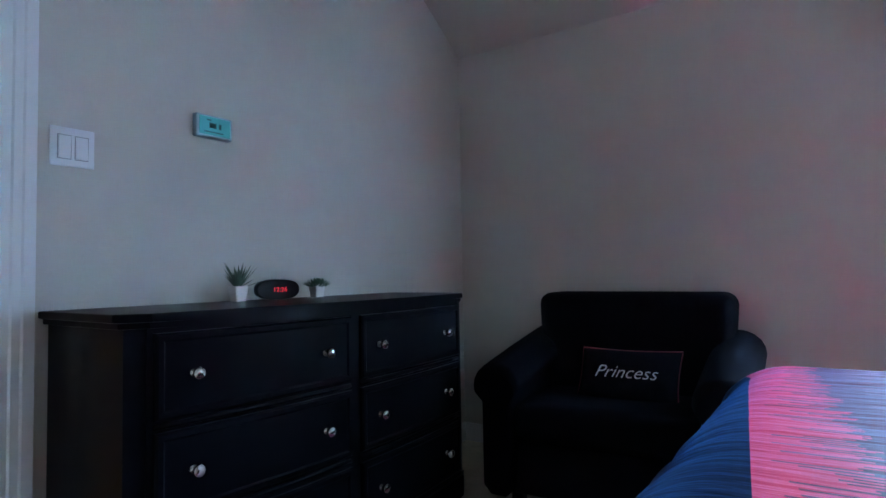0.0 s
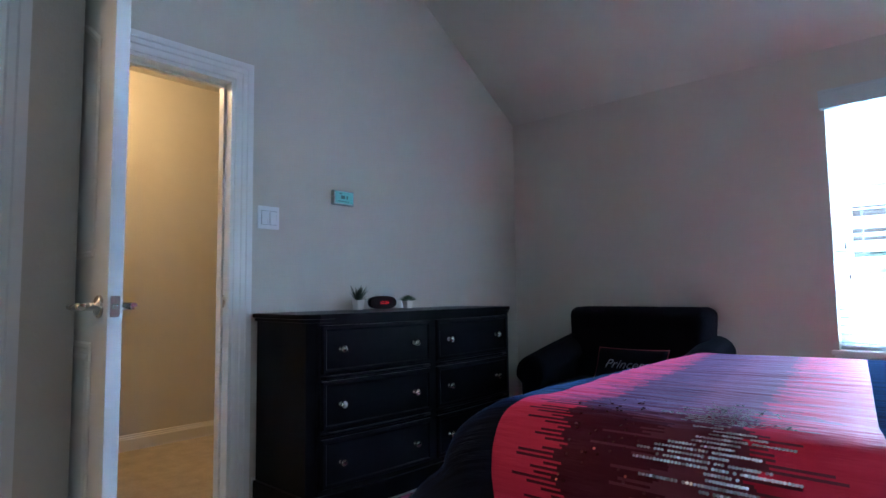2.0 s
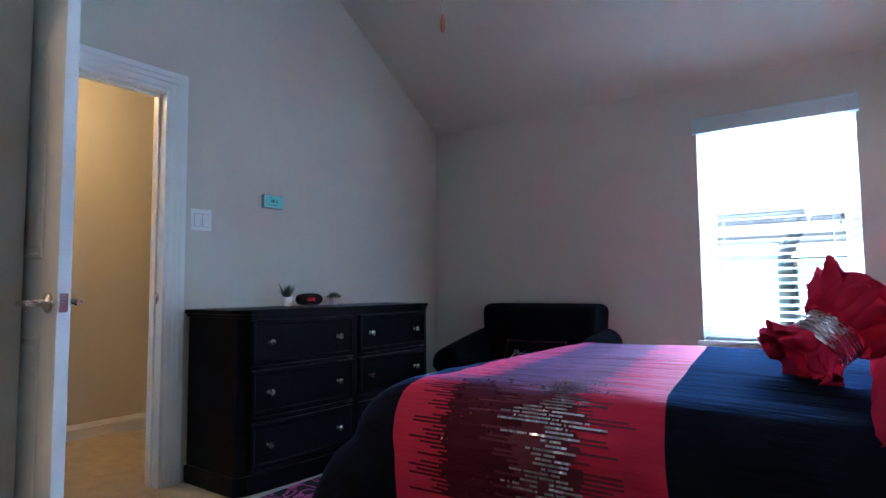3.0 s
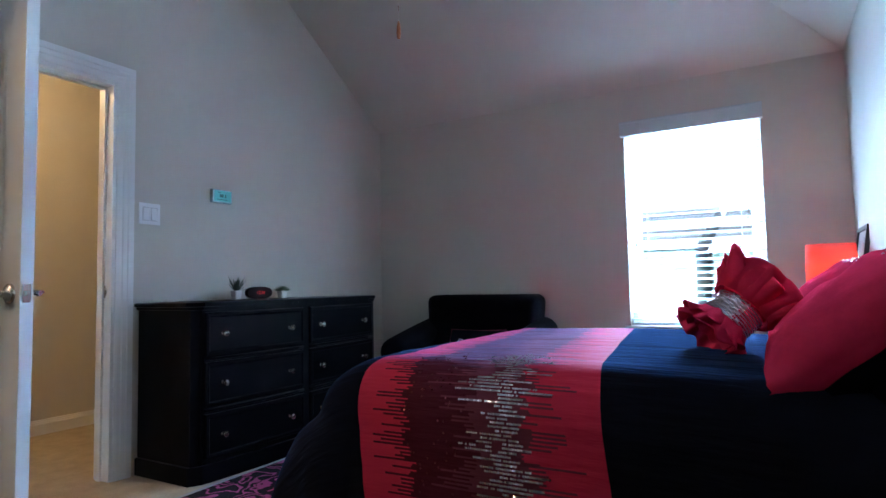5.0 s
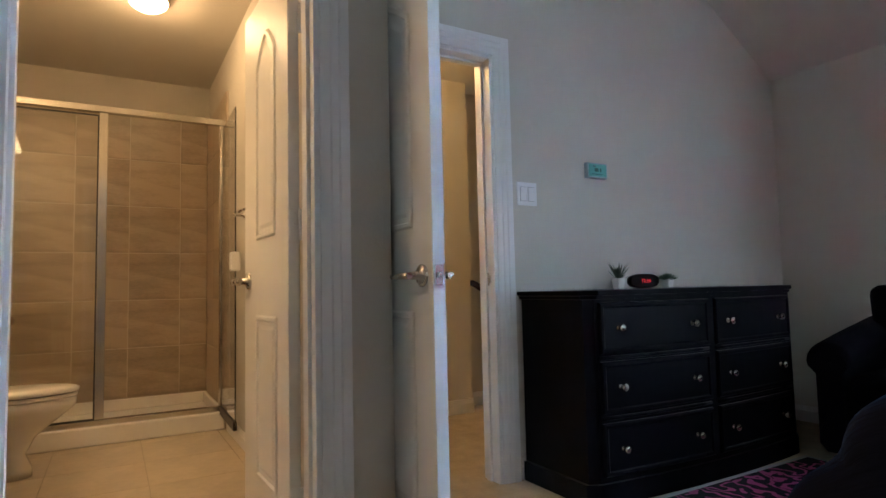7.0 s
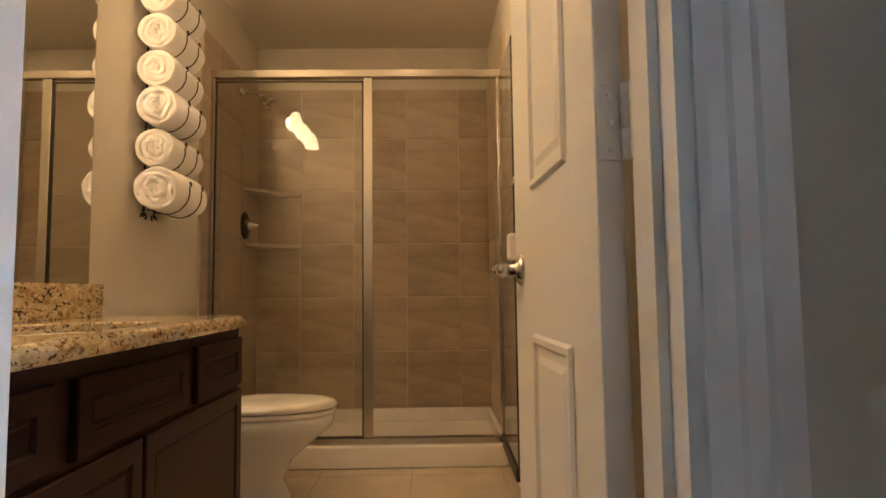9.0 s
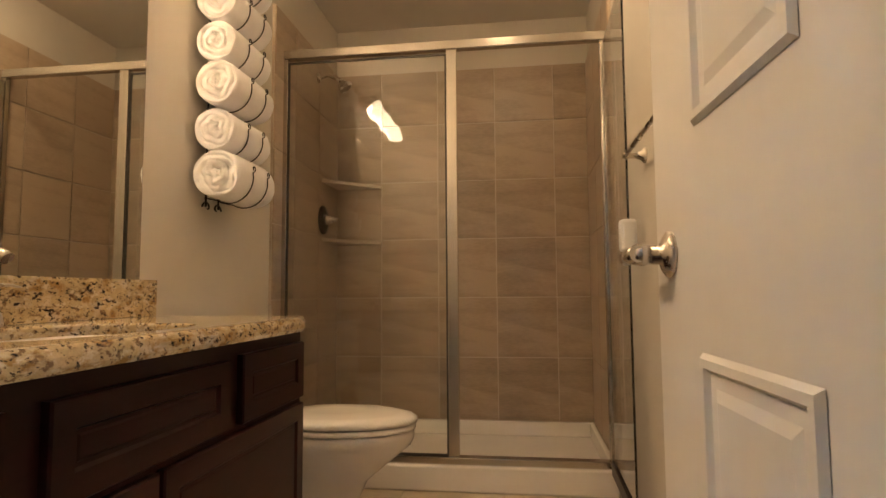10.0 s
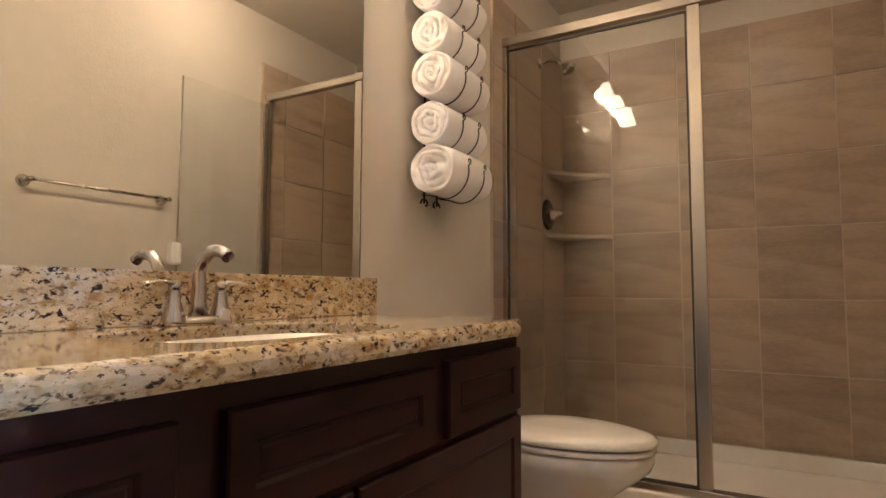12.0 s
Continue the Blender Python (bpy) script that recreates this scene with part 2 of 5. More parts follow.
# hall behind the bedroom door
setting("wall_hall", box(B(), -3.15, -3.03, -0.11, 1.43, 0, 2.6), PAINT, "beige painted hall wall under warm light", "wall")
setting("wall_stair", box(B(), -3.35, -3.23, 1.43, 3.2, 0, 2.6), PAINT, "beige painted stair wall set back from the hall", "wall")
setting("wall_hall_end", box(B(), -3.23, -1.75, 3.05, 3.2, 0, 2.6), PAINT, "plain beige hall end wall", "wall")
setting("ceiling_hall", box(B(), -3.35, -1.75, -0.11, 3.2, 2.46, 2.54), CEIL, "flat hall ceiling", "ceiling")

# bathroom shell
setting("floor_bath", box(B(), BX, -1.10, BL, BR, -0.01, 0.003), GROUT, "tan grout bed under the bathroom tiles", "floor")
setting("wall_bath_south", box(B(), -4.55, XB - 0.12, BL - 0.12, BL, 0, 2.66), PAINT, "beige bathroom wall carrying the mirror", "wall")
setting("wall_bath_north", box(B(), -4.55, -1.75, BR, BR + 0.15, 0, 2.66), PAINT, "beige bathroom wall carrying the towel bar", "wall")
setting("wall_bath_west", box(B(), -4.55, BX, BL, BR, 0, 2.66), PAINT, "beige wall above the shower tiles", "wall")
setting("ceiling_bath", box(B(), -4.55, XB - 0.12, BL - 0.12, BR, 2.60, 2.66), CEIL, "flat beige bathroom ceiling", "ceiling")

# baseboards and casings
BASE = [(0, 0), (0.014, 0), (0.014, 0.070), (0.010, 0.076), (0.010, 0.082), (0.006, 0.088), (0.006, 0.096), (0, 0.10)]
CASE = [(0.002, 0), (0.010, 0), (0.012, 0.012), (0.012, 0.03), (0.016, 0.036), (0.016, 0.056), (0.020, 0.062), (0.020, 0.090), (0.002, 0.090)]


def skirting(p, q, out):
    p, q, out = Vector((*p, 0)), Vector((*q, 0)), Vector((*out, 0))
    setting("baseboard", sweep(B(), BASE, [(p, out, (0, 0, 1)), (q, out, (0, 0, 1))]), TRIM, "white painted baseboard with a stepped top", "baseboard")


skirting((XW, 0.81), (XW, W), (1, 0))
skirting((XW + 0.01, W), (XR, W), (0, -1))
skirting((XR, W), (XR, YB), (-1, 0))
skirting((XB, -1.226), (XB, YB), (1, 0))
skirting((XB, -0.248), (XB, -0.112), (1, 0))
skirting((-1.60, -0.112), (XB, -0.112), (0, 1))
skirting((-3.03, -0.11), (-3.03, 1.43), (1, 0))
skirting((-3.23, 1.5), (-3.23, 3.0), (1, 0))
skirting((-1.19, BR), (-3.47, BR), (0, -1))


def casing(name, x, y0, y1, top, out, left=0.09):
    """Door trim on a wall that faces x; y0 to y1 is the clear opening."""
    o = (out, 0, 0)
    for y, u in ((y1, (0, 1, 0)), (y0, (0, -1, 0))):
        prof = CASE if (y == y1 or left == 0.09) else [(a, min(b, left)) for a, b in CASE[:6]] + [(0.002, left)]
        setting(name, sweep(B(), prof, [((x, y, 0), o, u), ((x, y, top + (0.09 if y == y1 or left == 0.09 else 0.0)), o, u)]), TRIM, "white painted moulded door casing", "door trim")
    setting(name, sweep(B(), CASE, [((x + out * 0.0015, y0 - (left if left < 0.09 else 0.09) + 0.002, top), o, (0, 0, 1)), ((x + out * 0.0015, y1 + 0.088, top), o, (0, 0, 1))]), TRIM, "white painted head casing over the door", "door trim")


casing("trim", XW, -0.105, 0.70, 2.030, 1, 0.006)
casing("trim", XB, -1.128, -0.345, 2.03, 1)


def jamb(x0, x1, y0, y1, top, stop_x):
    bm = B()
    box(bm, x0 - 0.004, x1 + 0.004, y1 - 0.018, y1 + 0.012, 0, top)
    box(bm, x0 - 0.004, x1 + 0.004, y0 - 0.012, y0 + 0.018, 0, top)
    box(bm, x0 - 0.004, x1 + 0.004, y0, y1, top - 0.018, top + 0.03)
    box(bm, stop_x, stop_x + 0.035, y1 - 0.030, y1 - 0.018, 0, top - 0.018)
    box(bm, stop_x, stop_x + 0.035, y0 + 0.018, y0 + 0.030, 0, top - 0.018)
    box(bm, stop_x, stop_x + 0.035, y0 + 0.03, y1 - 0.03, top - 0.030, top - 0.018)
    return setting("door_jamb", bm, TRIM, "white painted door jamb with stop", "door trim")


jamb(-1.75, XW, -0.105, 0.70, 2.030, -1.72)
jamb(XB - 0.12, XB, -1.128, -0.345, 2.03, -1.12)

# ---- bathroom tiles: pieces over the grout ----
def pieces(parent, name, cells, mat, plane, at, thick, gap=0.006):
    """Tiles as objects of their own: cells of (a0, a1, b0, b1) on the plane x, y or z at a place, proud by thick."""
    shared = {}
    for a0, a1, b0, b1 in cells:
        key = (round(a1 - a0, 3), round(b1 - b0, 3))
        if key not in shared:
            bm = B()
            w, h = key[0] / 2 - gap / 2, key[1] / 2 - gap / 2
            dims = {"x": (0, abs(thick), -w, w, -h, h), "y": (-w, w, 0, abs(thick), -h, h), "z": (-w, w, -h, h, 0, abs(thick))}[plane]
            box(bm, *dims, bevel=0.0015, seg=1)
            shared[key] = mesh_of(name, bm, mat)
        ob = new(name, shared[key])
        a, b = (a0 + a1) / 2, (b0 + b1) / 2
        off = at if thick > 0 else at + thick
        ob.location = {"x": (off, a, b), "y": (a, off, b), "z": (a, b, off)}[plane]
        ob.parent = parent


def spans(lo, hi, joint, step):
    cuts = [lo] + [joint + step * k for k in range(-40, 41) if lo + 0.012 < joint + step * k < hi - 0.012] + [hi]
    return list(zip(cuts, cuts[1:]))


TOPT = 2.30
rows = spans(0.139, TOPT, 0.149, 0.3605)
backing = setting("shower_wall_back", box(B(), BX, BX + 0.012, BL, BR, 0.10, TOPT), GROUT, "tan grout lines between large taupe stone tiles", "wall tile")
pieces(backing, "tile", [(y0, y1, z0, z1) for y0, y1 in spans(BL + 0.012, BR - 0.012, -0.421, 0.358) for z0, z1 in rows], TILE, "x", BX + 0.012, 0.006)
backing = setting("shower_wall_left", box(B(), BX + 0.02, -3.43, BL, BL + 0.012, 0.0, TOPT), GROUT, "tan grout lines between large taupe stone tiles", "wall tile")
pieces(backing, "tile", [(x0, x1, z0, z1) for x0, x1 in spans(BX + 0.02, -3.43, -4.05, 0.358) for z0, z1 in rows], TILE, "y", BL + 0.012, 0.006)
backing = setting("shower_wall_right", box(B(), BX + 0.02, -3.50, BR - 0.012, BR, 0.0, TOPT), GROUT, "tan grout lines between large taupe stone tiles", "wall tile")
pieces(backing, "tile", [(x0, x1, z0, z1) for x0, x1 in spans(BX + 0.02, -3.50, -4.05, 0.358) for z0, z1 in rows], TILE, "y", BR - 0.012, -0.006)
floor_bath = bpy.data.objects["floor_bath"]
pieces(floor_bath, "tile", [(x0, x1, y0, y1) for x0, x1 in spans(-3.60, XB - 0.125, -1.60, 0.45) for y0, y1 in spans(BL, BR, -0.72, 0.45)], FLOORTILE, "z", 0.003, 0.006, 0.003)


# ---- doors ----
def panel_frame(bm, x0, x1, z0, z1, y, out, arch=0.0, n=14):
    """A raised moulding round a panel, with an arched top."""
    pts = [(x0, z0), (x1, z0), (x1, z1)]
    if arch:
        pts += [(x1 + (x0 - x1) * k / n, z1 + arch * math.sin(math.pi * k / n)) for k in range(1, n)]
    pts += [(x0, z1)]
    cx, cz = (x0 + x1) / 2, (z0 + z1) / 2
    loops = []
    for inset, depth in ((0, 0.001), (0.006, 0.007), (0.016, 0.007), (0.024, -0.004), (0.050, 0.004), (0.054, 0.004)):
        ring = []
        for px, pz in pts:
            sx, sz = (1 if px < cx else -1), (1 if pz < cz else -1)
            ring.append(bm.verts.new((px + sx * min(inset, abs(px - cx)), y + out * depth, pz + sz * inset)))
        loops.append(ring)
    k = len(pts)
    for a, b in zip(loops, loops[1:]):
        for i in range(k):
            bm.faces.new((a[i], a[(i + 1) % k], b[(i + 1) % k], b[i]))
    bm.faces.new(loops[-1])


def lever(parent, x, y, z, out, along):
    bm = B()
    lathe(bm, [(0.0, 0), (0.033, 0), (0.033, 0.006), (0.028, 0.010), (0.012, 0.012), (0.011, 0.045), (0, 0.045)], Matrix.Translation((x, y, z)) @ Matrix.Rotation(radians(-90 * out), 4, "X"))
    h = part("handle", bm, NICKEL, parent, "brushed nickel lever handle")
    bm = B()
    yy = y + out * 0.048
    tube(bm, [(x - along * 0.012, yy, z), (x + along * 0.02, yy, z), (x + along * 0.06, yy + out * 0.004, z - 0.002), (x + along * 0.105, yy + out * 0.002, z - 0.001), (x + along * 0.112, yy, z)], [0.010, 0.011, 0.009, 0.0075, 0.004], 10)
    part("lever", bm, NICKEL, h)
    return h


def hinge(parent, z):
    """A butt hinge: one plate on the edge of the leaf, one on the jamb, and the barrel between."""
    bm = box(B(), -1.1782, -1.1755, -0.402, -0.369, z - 0.05, z + 0.05, 0.001, 1)
    box(bm, -1.168, -1.135, -0.3655, -0.3632, z - 0.05, z + 0.05, 0.001, 1)
    for k in range(5):
        lathe(bm, [(0, -0.0095), (0.0068, -0.0095), (0.0072, -0.0085), (0.0072, 0.0085), (0.0068, 0.0095), (0, 0.0095)], Matrix.Translation((-1.1705, -0.3665, z - 0.04 + 0.02 * k)), 10)
    for dz in (-0.035, 0.0, 0.035):
        lathe(bm, [(0, 0), (0.004, 0), (0.003, 0.0012), (0, 0.0014)], Matrix.Translation((-1.1756, -0.386, z + dz)) @ Matrix.Rotation(radians(90), 4, "Y"), 8)
    return part("hinge", bm, TRIM, parent, "white painted door hinge")


# bedroom door, open at a right angle to its opening
door = thing("door_1", "white painted two-panel arched bedroom door standing open", "door", (-1.60, -0.08, 0.0), kind="structure")
bm = box(B(), -1.60, -0.80, -0.100, -0.060, 0.012, 2.022, 0.0015, 1)
part("leaf", bm, DOORW, door)
for y, o in ((-0.100, -1), (-0.060, 1)):
    bm = B()
    panel_frame(bm, -1.48, -0.92, 1.09, 1.76, y, o, 0.12)
    panel_frame(bm, -1.48, -0.92, 0.24, 0.84, y, o)
    part("panel", bm, DOORW, door)
lever(door, -0.862, -0.100, 0.945, -1, -1)
lever(door, -0.862, -0.060, 0.945, 1, -1)
bm = box(B(), -0.801, -0.798, -0.093, -0.067, 0.915, 0.975, 0.0008, 1)
box(bm, -0.799, -0.790, -0.087, -0.074, 0.938, 0.953, 0.003, 2)
part("latch", bm, NICKEL, door, "brushed nickel latch plate")
strike = tagged(part("strike_plate", box(box(B(), -1.722, -1.672, 0.6795, 0.682, 0.915, 0.975, 0.0005, 1), -1.675, -1.655, 0.677, 0.681, 0.925, 0.965, 0.001, 1), NICKEL, None, "brushed nickel strike plate let into the white jamb"), "", "strike plate")

# bathroom door, open inwards
door = thing("door_2", "white painted panel bathroom door standing open", "door", (-1.18, -0.388, 0.0), kind="structure")
bm = box(B(), -1.76, -1.178, -0.405, -0.368, 0.012, 2.015, 0.0015, 1)
part("leaf", bm, DOORW, door)
for y, o in ((-0.405, -1), (-0.368, 1)):
    bm = B()
    panel_frame(bm, -1.57, -1.315, 1.10, 1.76, y, o, 0.10)
    panel_frame(bm, -1.57, -1.305, 0.24, 0.825, y, o)
    part("panel", bm, DOORW, door)
for out, y in ((-1, -0.405), (1, -0.368)):
    bm = B()
    m = Matrix.Translation((-1.690, y, 0.95)) @ Matrix.Rotation(radians(-90 * out), 4, "X")
    lathe(bm, [(0, 0), (0.033, 0), (0.034, 0.004), (0.026, 0.010), (0.014, 0.014), (0.013, 0.030)], m)
    h = part("handle", bm, NICKEL, door, "brushed nickel door knob")
    bm = B()
    tube(bm, [(-1.690, y + out * 0.028, 0.95), (-1.690, y + out * 0.040, 0.95), (-1.690, y + out * 0.052, 0.95)], [0.013, 0.016, 0.014], 12)
    tube(bm, [(-1.678, y + out * 0.048, 0.951), (-1.702, y + out * 0.050, 0.95), (-1.747, y + out * 0.052, 0.947), (-1.762, y + out * 0.050, 0.946)], [0.012, 0.0125, 0.010, 0.008], 12)
    part("lever", bm, NICKEL, h)
for z in (0.25, 1.12, 1.80):
    hinge(door, z)
door.location, door.rotation_euler = (-1.20, -0.385, 0.0), (0, 0, radians(2.0))


# ---- bedroom window, blind and outdoors ----
win = thing("window_1", "white vinyl single-hung window with two sashes", "window", ((WX0 + WX1) / 2, W + 0.10, WZ0), kind="structure")
VINYL = material("white_vinyl", (0.80, 0.81, 0.82), 0.4, vary=0.02)
yf = W + 0.095


def rim(bm, x0, x1, z0, z1, y0, y1, w):
    box(bm, x0, x0 + w, y0, y1, z0, z1)
    box(bm, x1 - w, x1, y0, y1, z0, z1)
    box(bm, x0 + w, x1 - w, y0, y1, z0, z0 + w)
    box(bm, x0 + w, x1 - w, y0, y1, z1 - w, z1)
    return bm


part("window_frame", rim(B(), WX0, WX1, WZ0, WZ1, yf, yf + 0.05, 0.035), VINYL, win)
MID = 1.315
for name, z0, z1, y in (("upper_sash", MID - 0.02, WZ1 - 0.036, yf + 0.026), ("lower_sash", WZ0 + 0.036, MID + 0.025, yf + 0.001)):
    sash = part(name, rim(B(), WX0 + 0.036, WX1 - 0.036, z0, z1, y, y + 0.022, 0.038), VINYL, win)
    p = part("pane", box(B(), WX0 + 0.070, WX1 - 0.070, y + 0.008, y + 0.012, z0 + 0.034, z1 - 0.034), PANE, sash)
    p.visible_shadow = False
bm = box(B(), WX0 - 0.03, WX1 + 0.03, W - 0.035, W + 0.002, WZ0 - 0.022, WZ0 + 0.002, 0.004)
box(bm, WX0, WX1, W, yf, WZ0 - 0.018, WZ0 + 0.002)
box(bm, WX0 - 0.02, WX1 + 0.02, W - 0.014, W - 0.0005, WZ0 - 0.075, WZ0 - 0.022, 0.003)
part("window_sill", bm, TRIM, win)

blind = thing("window_blind", "white two-inch slat blind with its slats open in the window", "blind", ((WX0 + WX1) / 2, W + 0.03, WZ1))
# white slats: their shade and cyan daylight tint are put into this colour
SLAT = material("shade_toned_white_slat", (0.52, 0.58, 0.60), 0.5, vary=0.03, scale=3)
bm = box(B(), WX0 - 0.020, WX1 + 0.016, W - 0.045, W - 0.001, 1.937, 2.034, 0.004)
box(bm, WX0 - 0.020, WX1 + 0.016, W - 0.052, W - 0.040, 2.018, 2.034, 0.003)
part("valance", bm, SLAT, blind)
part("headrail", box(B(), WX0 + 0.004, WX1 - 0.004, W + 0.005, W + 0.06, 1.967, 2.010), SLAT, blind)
bm = B()
prof = [(-0.024, -0.0015), (-0.012, 0.0025), (0.0, 0.004), (0.012, 0.0025), (0.024, -0.0015)]
x0, x1 = WX0 + 0.006, WX1 - 0.006
top = [[bm.verts.new((x, y, z + 0.0025)) for y, z in prof] for x in (x0, x1)]
low = [[bm.verts.new((x, y, z)) for y, z in prof] for x in (x0, x1)]
for i in range(4):
    bm.faces.new((top[0][i], top[1][i], top[1][i + 1], top[0][i + 1]))
    bm.faces.new((low[0][i], low[0][i + 1], low[1][i + 1], low[1][i]))
for e in (0, 4):
    bm.faces.new((top[0][e], low[0][e], low[1][e], top[1][e]))
for s in (0, 1):
    bm.faces.new(top[s] + low[s][::-1])
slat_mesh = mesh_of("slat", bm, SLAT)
k = 0
z = 1.944
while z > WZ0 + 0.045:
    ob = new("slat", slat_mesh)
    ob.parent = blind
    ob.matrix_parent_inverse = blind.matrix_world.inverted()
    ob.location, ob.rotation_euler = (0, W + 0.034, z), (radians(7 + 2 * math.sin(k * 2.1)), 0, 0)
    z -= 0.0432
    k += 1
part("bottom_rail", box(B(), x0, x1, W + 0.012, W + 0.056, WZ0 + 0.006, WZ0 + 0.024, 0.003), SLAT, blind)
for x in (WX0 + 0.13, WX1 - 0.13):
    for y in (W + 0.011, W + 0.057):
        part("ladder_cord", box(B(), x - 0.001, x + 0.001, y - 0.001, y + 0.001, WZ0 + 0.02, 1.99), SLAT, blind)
TASSEL = material("grey_tassel", (0.25, 0.22, 0.2), 0.5)
for x, zz in ((WX0 + 0.055, 1.21), (WX0 + 0.068, 1.05), (WX1 - 0.085, 1.39), (WX1 - 0.094, 1.35)):
    bm = B()
    tube(bm, [(x, W + 0.004, 1.98), (x, W + 0.004, zz)], 0.0008, 5)
    lathe(bm, [(0.002, 0.0), (0.004, -0.006), (0.006, -0.030), (0.0, -0.033)], Matrix.Translation((x, W + 0.004, zz)), 8)
    part("pull_cord", bm, TASSEL, blind, "cord with a small grey tassel")

# outdoors
GRASS = material("lawn", (0.07, 0.11, 0.035), 0.95, vary=0.3, scale=3)
SIDING = material("pale_siding", (0.42, 0.50, 0.50), 0.7, vary=0.06, scale=2)
ROOF = material("grey_shingle", (0.14, 0.13, 0.12), 0.9, vary=0.25, scale=10)
setting("ground", box(B(), -400, 400, 3.3, 800, -3.2, -3.0), GRASS, "lawn reaching to the horizon outside", "ground")


def house(x0, x1, y0, y1, eave, ridge):
    h = thing("house", "pale sided neighbouring house with a grey shingle roof", "house", ((x0 + x1) / 2, (y0 + y1) / 2, -3.0))
    bm = B()
    z = -3.0
    while z < eave - 0.01:
        box(bm, x0, x1, y0 + 0.0, y1, z, z + 0.19)
        box(bm, x0 - 0.012, x1 + 0.012, y0 - 0.012, y1, z, z + 0.02)
        z += 0.19
    part("wall", bm, SIDING, h)
    bm = B()
    ym = (y0 + y1) / 2
    v = [bm.verts.new(p) for p in ((x0 - 0.04, y0 - 0.4, eave - 0.15), (x1 + 0.04, y0 - 0.4, eave - 0.15), (x1 + 0.04, ym, ridge), (x0 - 0.04, ym, ridge), (x0 - 0.04, y1 + 0.4, eave - 0.15), (x1 + 0.04, y1 + 0.4, eave - 0.15))]
    bm.faces.new((v[0], v[1], v[2], v[3]))
    bm.faces.new((v[3], v[2], v[5], v[4]))
    bm.faces.new((v[0], v[3], v[4]))
    bm.faces.new((v[1], v[5], v[2]))
    bm.faces.new((v[0], v[4], v[5], v[1]))
    part("roof", bm, ROOF, h)
    for x in (x0 + 1.2, x0 + 3.6):
        if x + 1.0 < x1:
            w = part("window", rim(B(), x, x + 0.9, -0.6, 0.9, y0 - 0.05, y0 - 0.013, 0.06), VINYL, h)
            part("pane", box(B(), x + 0.05, x + 0.85, y0 - 0.035, y0 - 0.025, -0.55, 0.85), material("dark_pane", (0.04, 0.06, 0.08), 0.1), w)


house(-9.0, 0.30, 8.2, 17.0, 1.55, 2.5)
house(0.52, 9.0, 8.4, 17.0, 1.5, 2.4)
house(-0.3, 1.6, 10.4, 16.0, 1.45, 2.3)
house(-8.0, 9.0, 24.0, 32.0, 1.4, 2.6)


# ---- dresser ----
DY0, DY1 = 0.821, 2.322


def bow(y):
    return 0.045 * (1 - ((y - 1.5715) / 0.75) ** 2)


dresser = thing("dresser", "black painted bow-front six-drawer dresser with round nickel knobs", "dresser", (-1.40, 1.59, 0))
bm = B()


def slab(bm, z0, z1, grow, back=-1.615, front=-1.180, chamfer=0.05, bev=0.004):
    pts = [(back, DY0 - grow), (front - 0.02, DY0 - grow), (front + grow, DY0 + chamfer)]
    pts += [(front + grow + bow(DY0 + chamfer + (DY1 - DY0 - 2 * chamfer) * k / 14) , DY0 + chamfer + (DY1 - DY0 - 2 * chamfer) * k / 14) for k in range(15)]
    pts += [(front + grow, DY1 - chamfer), (front - 0.02, DY1 + grow), (back, DY1 + grow)]
    lo = [bm.verts.new((x, y, z0)) for x, y in pts]
    hi = [bm.verts.new((x, y, z1)) for x, y in pts]
    n = len(pts)
    faces = [bm.faces.new(list(reversed(lo))), bm.faces.new(hi)]
    for i in range(n):
        faces.append(bm.faces.new((lo[i], lo[(i + 1) % n], hi[(i + 1) % n], hi[i])))
    if bev:
        ed = [e for f in faces[:2] for e in f.edges]
        bmesh.ops.bevel(bm, geom=list(set(ed)), offset=bev, segments=2, profile=0.6, affect="EDGES")
    return bm


